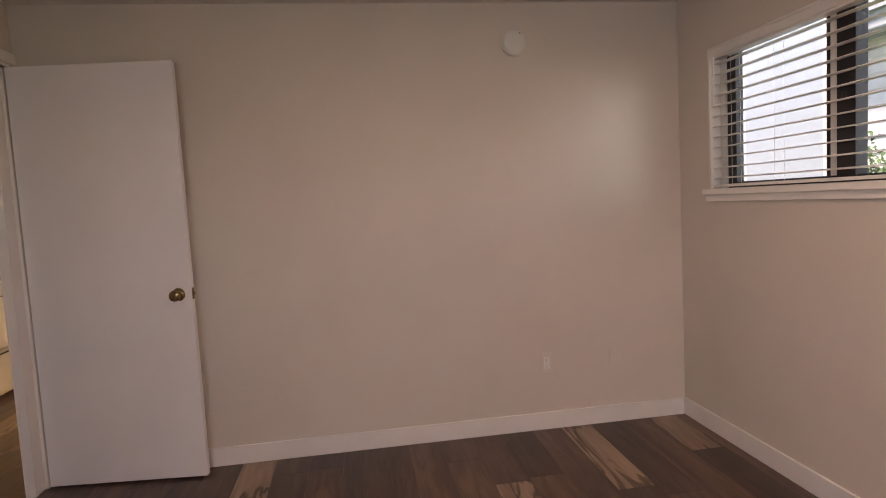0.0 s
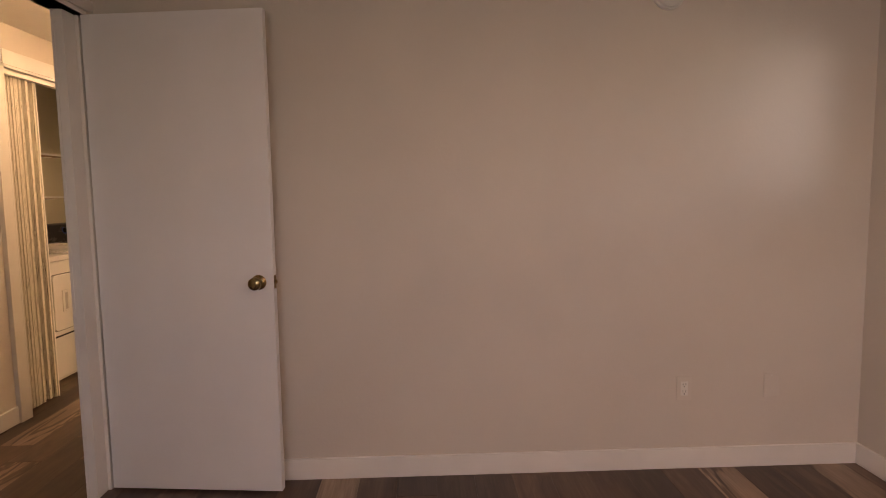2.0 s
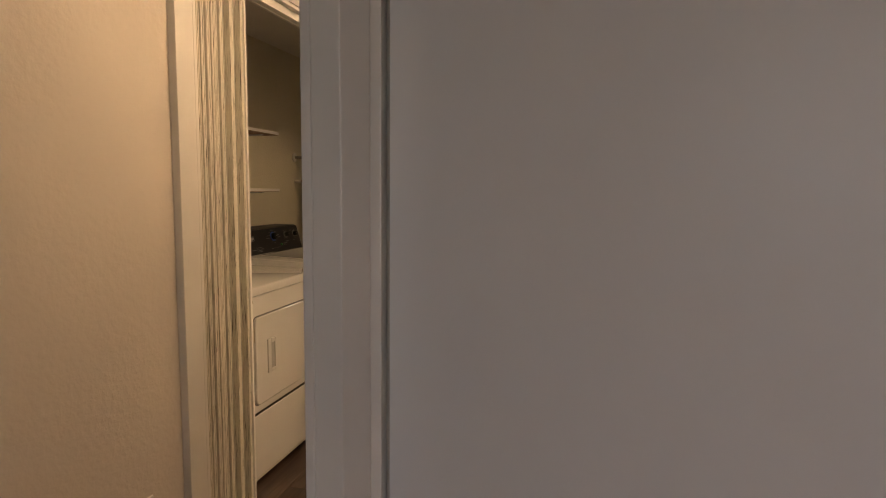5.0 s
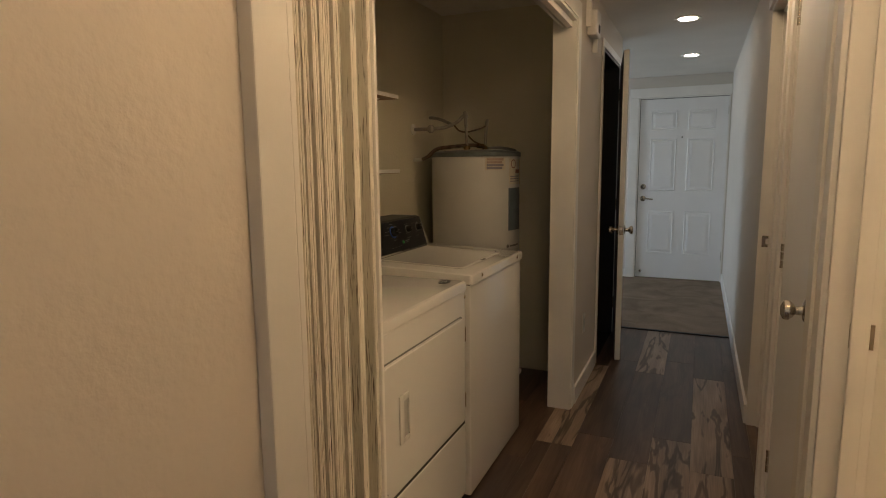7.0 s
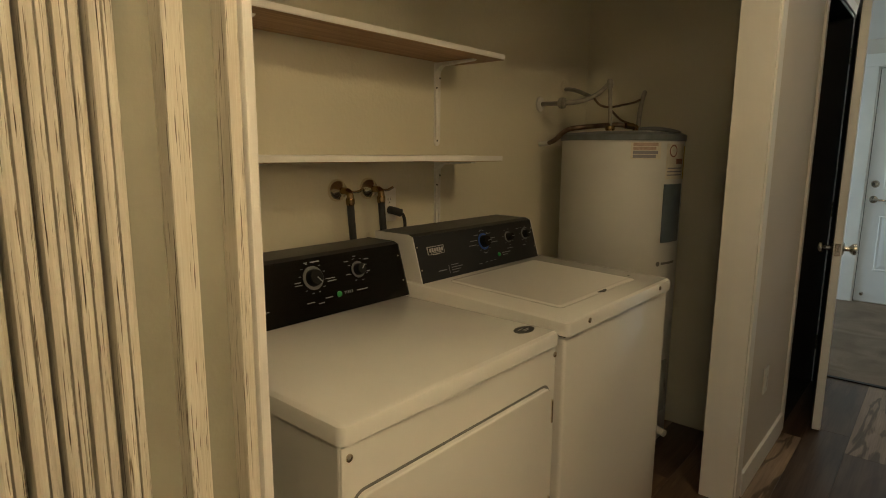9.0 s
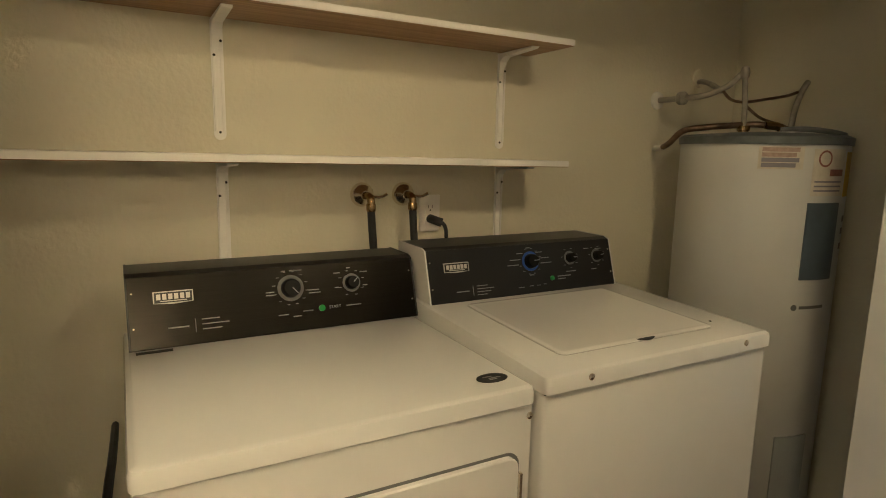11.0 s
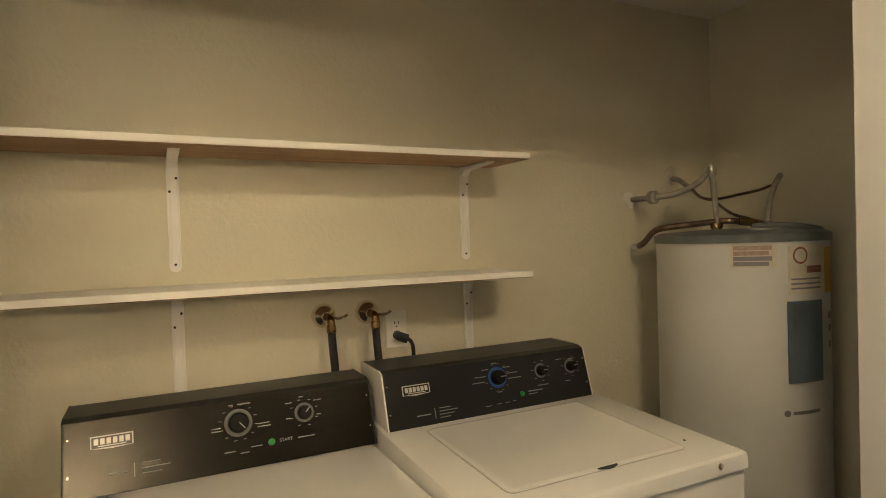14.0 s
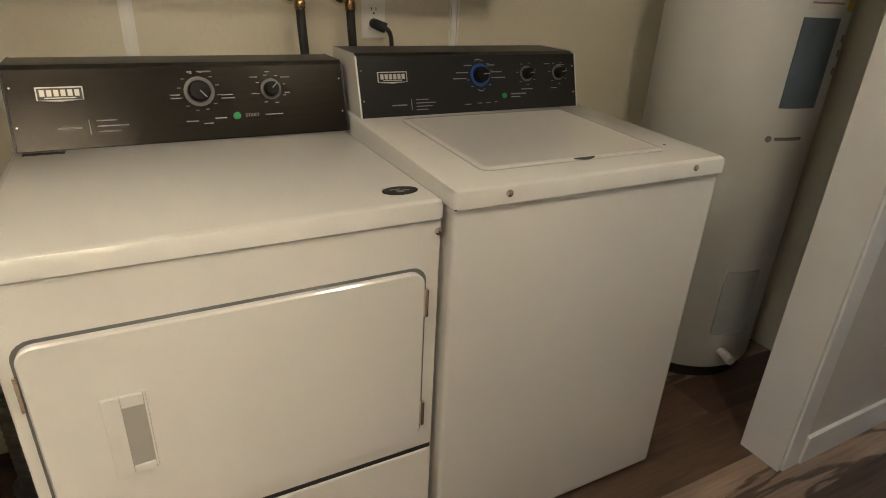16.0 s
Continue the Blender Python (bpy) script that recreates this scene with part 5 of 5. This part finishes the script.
# ---------------------------------------------------------------- water heater
HX, HY, HRAD, HTOP = -3.118, 6.418, 0.262, 1.386
heater = thing("water_heater", (HX, HY, 0), "white electric water heater tank with stickers in the closet corner", "water heater")
part("jacket", lathe([(HRAD - 0.004, 0.05), (HRAD, 0.056), (HRAD, HTOP - 0.012), (HRAD - 0.003, HTOP)], (HX, HY, 0), (0, 0, 1), 56), TANK, heater, smooth=True)
part("base_ring", lathe([(HRAD - 0.02, 0.0), (HRAD - 0.02, 0.05)], (HX, HY, 0), (0, 0, 1), 40), SLOT, heater)
part("lid", lathe([(HRAD + 0.006, HTOP - 0.006), (HRAD + 0.007, HTOP + 0.018), (HRAD - 0.01, HTOP + 0.026), (0.12, HTOP + 0.036), (0.001, HTOP + 0.038)], (HX, HY, 0), (0, 0, 1), 48), TANK_LID, heater, smooth=True)


def on_tank(a0, a1, z0, z1, lift, thick, round_ends=False):
    """A curved plate on the jacket between two angles."""
    bm = bmesh.new()
    n = 8
    r0, r1 = HRAD + lift, HRAD + lift + thick
    inner, outer = [], []
    for r, rows in ((r0, inner), (r1, outer)):
        for z in (z0, z1):
            rows.append([bm.verts.new((HX + r * math.cos(radians(a0 + (a1 - a0) * k / n)), HY + r * math.sin(radians(a0 + (a1 - a0) * k / n)), z)) for k in range(n + 1)])
    for k in range(n):
        bm.faces.new((outer[0][k], outer[0][k + 1], outer[1][k + 1], outer[1][k]))
        bm.faces.new((inner[0][k], inner[1][k], inner[1][k + 1], inner[0][k + 1]))
        for z in (0, 1):
            bm.faces.new((inner[z][k], inner[z][k + 1], outer[z][k + 1], outer[z][k]))
    for k in (0, n):
        bm.faces.new((inner[0][k], inner[1][k], outer[1][k], outer[0][k]))
    return bm


part("upper_cover", on_tank(-24, 3.5, 0.958, 1.202, 0.0, 0.006), PANEL_BLUE, heater, "blue-grey element cover")
part("lower_cover", on_tank(-28, -1, 0.19, 0.427, 0.0, 0.006), TANK_PANEL, heater, "pale grey element cover")
warn = part("warning_label", on_tank(-58, -30, 1.304, 1.373, 0.0, 0.0008), LABEL_WHITE, heater, "pale label with red and blue print")
for k, mt in enumerate((LABEL_PINK, LABEL_PINK, LABEL_BLUE, LABEL_BLUE)):
    part("print_bar", on_tank(-56, -33 - 2 * (k % 2), 1.357 - k * 0.0158, 1.370 - k * 0.0158, 0.0008, 0.0004), mt, warn)
tall = part("safety_label", on_tank(-23, 7, 1.223, 1.368, 0.0, 0.0008), LABEL_WHITE, heater, "pale safety label with red print")
bm = bmesh.new()
rr = HRAD + 0.0012
for k in range(20):
    a, b = 2 * math.pi * k / 20, 2 * math.pi * (k + 1) / 20
    q = []
    for rad, ang2 in ((0.020, a), (0.026, a), (0.026, b), (0.020, b)):
        th = radians(-14) + rad * math.cos(ang2) / HRAD
        q.append(bm.verts.new((HX + rr * math.cos(th), HY + rr * math.sin(th), 1.338 + rad * math.sin(ang2))))
    bm.faces.new(q)
part("print_ring", bm, LABEL_RED, tall)
part("print_bar", on_tank(-9, 5, 1.285, 1.306, 0.0009, 0.0004), LABEL_RED, tall)
for z in (1.268, 1.254, 1.24):
    part("print_bar", on_tank(-21, 4, z - 0.003, z + 0.002, 0.0009, 0.0004), LABEL_BLUE, tall)
part("energy_tag", on_tank(10, 30, 1.22, 1.36, 0.0, 0.0008), LABEL_YELLOW, heater, "yellow energy tag")
name_plate = part("name_bar", on_tank(-21, 1, 0.862, 0.872, 0.0, 0.0006), GREY_RING, heater, "grey maker's mark")
part("name_dot", lathe([(0.010, 0), (0.010, 0.001)], (HX + (HRAD) * math.cos(radians(-25)), HY + HRAD * math.sin(radians(-25)), 0.867), (math.cos(radians(-25)), math.sin(radians(-25)), 0), 14), GREY_RING, heater)
for k, z in enumerate((1.15, 1.11, 1.06)):
    part("print_bar", on_tank(16, 22, z - 0.012, z + 0.008, 0.0, 0.0006), GREY_RING, heater)
part("drain_valve", tube([(HX + 0.25 * math.cos(radians(-15)), HY + 0.25 * math.sin(radians(-15)), 0.12), (HX + 0.32 * math.cos(radians(-15)), HY + 0.32 * math.sin(radians(-15)), 0.115)], 0.016, 12, 2), PVC, heater, smooth=True)
top = HTOP + 0.034
for px, py in ((-3.148, 6.352), (-3.104, 6.552)):
    part("nipple", lathe([(0.017, 0), (0.017, 0.02), (0.021, 0.021), (0.021, 0.036), (0.014, 0.037)], (px, py, top - 0.012), (0, 0, 1), 12), BRASS, heater, smooth=True)
part("relief_valve", tube([(-3.07, 6.44, top - 0.01), (-3.07, 6.44, top + 0.02), (-3.10, 6.40, top + 0.028)], 0.014, 10, 3), BRASS, heater, smooth=True)
part("junction_plate", box(HX + 0.04, HX + 0.16, HY - 0.09, HY + 0.03, top - 0.012, top + 0.002, bevel=0.003), TANK, heater)
pipes = thing("water_pipes", (CB, 6.3, 1.55), "tangle of white flexible water pipes above the heater", "pipes")
part("wall_flange", lathe([(0.034, 0), (0.032, 0.006), (0.014, 0.012)], (CB, 6.262, 1.545), (1, 0, 0), 20), PVC, pipes, smooth=True)
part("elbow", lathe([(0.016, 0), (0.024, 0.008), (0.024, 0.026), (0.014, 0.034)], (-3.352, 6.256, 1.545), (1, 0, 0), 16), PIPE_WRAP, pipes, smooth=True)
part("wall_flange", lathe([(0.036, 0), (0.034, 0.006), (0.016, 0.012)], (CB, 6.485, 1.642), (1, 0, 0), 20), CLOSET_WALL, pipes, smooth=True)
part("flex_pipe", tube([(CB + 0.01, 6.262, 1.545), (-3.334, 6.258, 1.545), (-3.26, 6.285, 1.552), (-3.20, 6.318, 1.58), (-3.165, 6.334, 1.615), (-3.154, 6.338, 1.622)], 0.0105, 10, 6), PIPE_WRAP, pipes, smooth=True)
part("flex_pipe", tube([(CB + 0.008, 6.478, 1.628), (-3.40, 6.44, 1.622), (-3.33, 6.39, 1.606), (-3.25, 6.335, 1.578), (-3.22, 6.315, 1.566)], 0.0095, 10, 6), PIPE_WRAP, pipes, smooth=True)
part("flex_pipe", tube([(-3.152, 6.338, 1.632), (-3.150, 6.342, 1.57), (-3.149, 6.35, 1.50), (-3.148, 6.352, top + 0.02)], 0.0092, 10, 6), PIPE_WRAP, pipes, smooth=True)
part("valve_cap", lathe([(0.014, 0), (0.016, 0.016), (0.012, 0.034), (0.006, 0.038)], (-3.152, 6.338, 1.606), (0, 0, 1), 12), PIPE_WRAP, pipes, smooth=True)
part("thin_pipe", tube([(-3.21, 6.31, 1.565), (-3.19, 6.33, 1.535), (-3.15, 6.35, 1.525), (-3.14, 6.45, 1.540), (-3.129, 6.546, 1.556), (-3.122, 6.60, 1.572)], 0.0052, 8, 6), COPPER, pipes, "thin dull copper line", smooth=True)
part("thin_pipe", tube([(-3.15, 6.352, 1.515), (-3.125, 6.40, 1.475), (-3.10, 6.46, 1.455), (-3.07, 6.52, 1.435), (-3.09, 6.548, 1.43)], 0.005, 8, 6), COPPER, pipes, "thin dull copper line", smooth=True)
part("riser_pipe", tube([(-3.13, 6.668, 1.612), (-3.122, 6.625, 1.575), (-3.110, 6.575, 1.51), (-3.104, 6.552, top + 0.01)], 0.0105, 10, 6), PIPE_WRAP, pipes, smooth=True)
relief = thing("relief_pipe", (CB, 6.25, 1.366), "copper relief pipe running from tank top to a white wall stub", "pipe")
part("wall_stub", tube([(CB + 0.004, 6.268, 1.366), (-3.37, 6.222, 1.370)], 0.011, 10, 2), PVC, relief, smooth=True)
part("copper_run", tube([(-3.375, 6.223, 1.370), (-3.335, 6.210, 1.385), (-3.28, 6.205, 1.424), (-3.22, 6.225, 1.436), (-3.14, 6.371, 1.450), (-3.10, 6.40, top + 0.028)], 0.011, 10, 6), COPPER, relief, smooth=True)
wire = thing("power_conduit", (HX + 0.1, HY, top), "grey flexible conduit lying on the tank lid", "conduit")
part("conduit", tube([(HX + 0.10, HY - 0.06, top + 0.008), (HX + 0.15, HY - 0.01, top + 0.012), (-2.93, 6.47, top + 0.006), (-2.90, 6.505, top - 0.004), (-2.93, 6.57, top - 0.006)], 0.009, 8, 6), GREY_RING, wire, smooth=True)

# ---------------------------------------------------------------- floor boards
floor = structure("floor", box(HL - 0.2 - 0.85, BX1 + 0.14, BY0 - 0.1, 7.94, -0.12, -0.006), SLOT, "dark vinyl plank floor with lighter rustic boards")
bpy.context.view_layer.update()
PW, PL, GAP = 0.1735, 1.22, 0.0006
plank_meshes = {}
LIGHT_AT = ((1.21, 2.6), (1.72, 2.6), (0.69, 2.2), (-0.52, 2.8), (1.04, 0.6), (-1.2, 1.8), (0.0, 0.9),
            (-2.12, 7.4), (-1.95, 5.6), (-1.77, 6.4), (-2.42, 6.2), (-2.5, 6.2), (-2.2, 4.6), (-1.7, 4.6), (-2.3, 3.9), (-2.05, 3.0), (-2.4, 2.6), (-3.0, 6.0))
ENDS = {(0.608, 3): 2.25, (0.608, 0): 2.434, (0.608, 5): 1.95, (0.608, -7): 2.35, (-2.033, -1): 6.92, (-2.033, 0): 5.985, (-2.033, 1): 6.93, (-2.033, -2): 5.9, (-2.033, -3): 5.74}


def plank_mesh(w, ln, material):
    key = (round(w, 3), round(ln, 3), material.name)
    if key not in plank_meshes:
        bm = bmesh.new()
        h, q = 0.006, 0.0007
        lo = [bm.verts.new((x, y, -h)) for x, y in ((0, 0), (w, 0), (w, ln), (0, ln))]
        mid = [bm.verts.new((x, y, -q)) for x, y in ((0, 0), (w, 0), (w, ln), (0, ln))]
        top = [bm.verts.new((x, y, 0)) for x, y in ((q, q), (w - q, q), (w - q, ln - q), (q, ln - q))]
        bm.faces.new(top)
        for a, b in ((lo, mid), (mid, top)):
            for i in range(4):
                bm.faces.new((a[i], a[(i + 1) % 4], b[(i + 1) % 4], b[i]))
        me = bpy.data.meshes.new("plank")
        bmesh.ops.recalc_face_normals(bm, faces=bm.faces)
        bm.to_mesh(me)
        bm.free()
        me.materials.append(material)
        plank_meshes[key] = me
    return plank_meshes[key]


def lay(x0, x1, y0, y1, first, rng):
    """Boards along y between the walls, in courses of one width with staggered ends."""
    n = math.floor((x0 - first) / PW)
    x = first + n * PW
    while x < x1:
        a, b = max(x, x0), min(x + PW, x1)
        y = y0 - rng.random() * PL
        end = ENDS.get((first, round((x - first) / PW)))
        if end is not None:
            y = end - PL * math.ceil((end - y0) / PL)
        while y < y1:
            c, d = max(y, y0), min(y + PL, y1)
            if b - a > 0.02 and d - c > 0.02:
                ob = new("plank", plank_mesh(b - a - GAP, d - c - GAP, PLANK_LIGHT if any(a < px < b and c < py < d for px, py in LIGHT_AT) else PLANK))
                ob.parent, ob.matrix_parent_inverse = floor, floor.matrix_world.inverted()
                ob.matrix_basis = pose(a, c, 0)
            y += PL
        x += PW


rng = random.Random(21)
lay(HR + 0.002, BX1, BY0, BY1, 0.608, rng)
lay(HL, HR, BY0, 7.935, -2.033, rng)
lay(CB, HL, CN, CF, -2.033, rng)
lay(HR, 0.6, 3.11, 6.6, 0.608, rng)
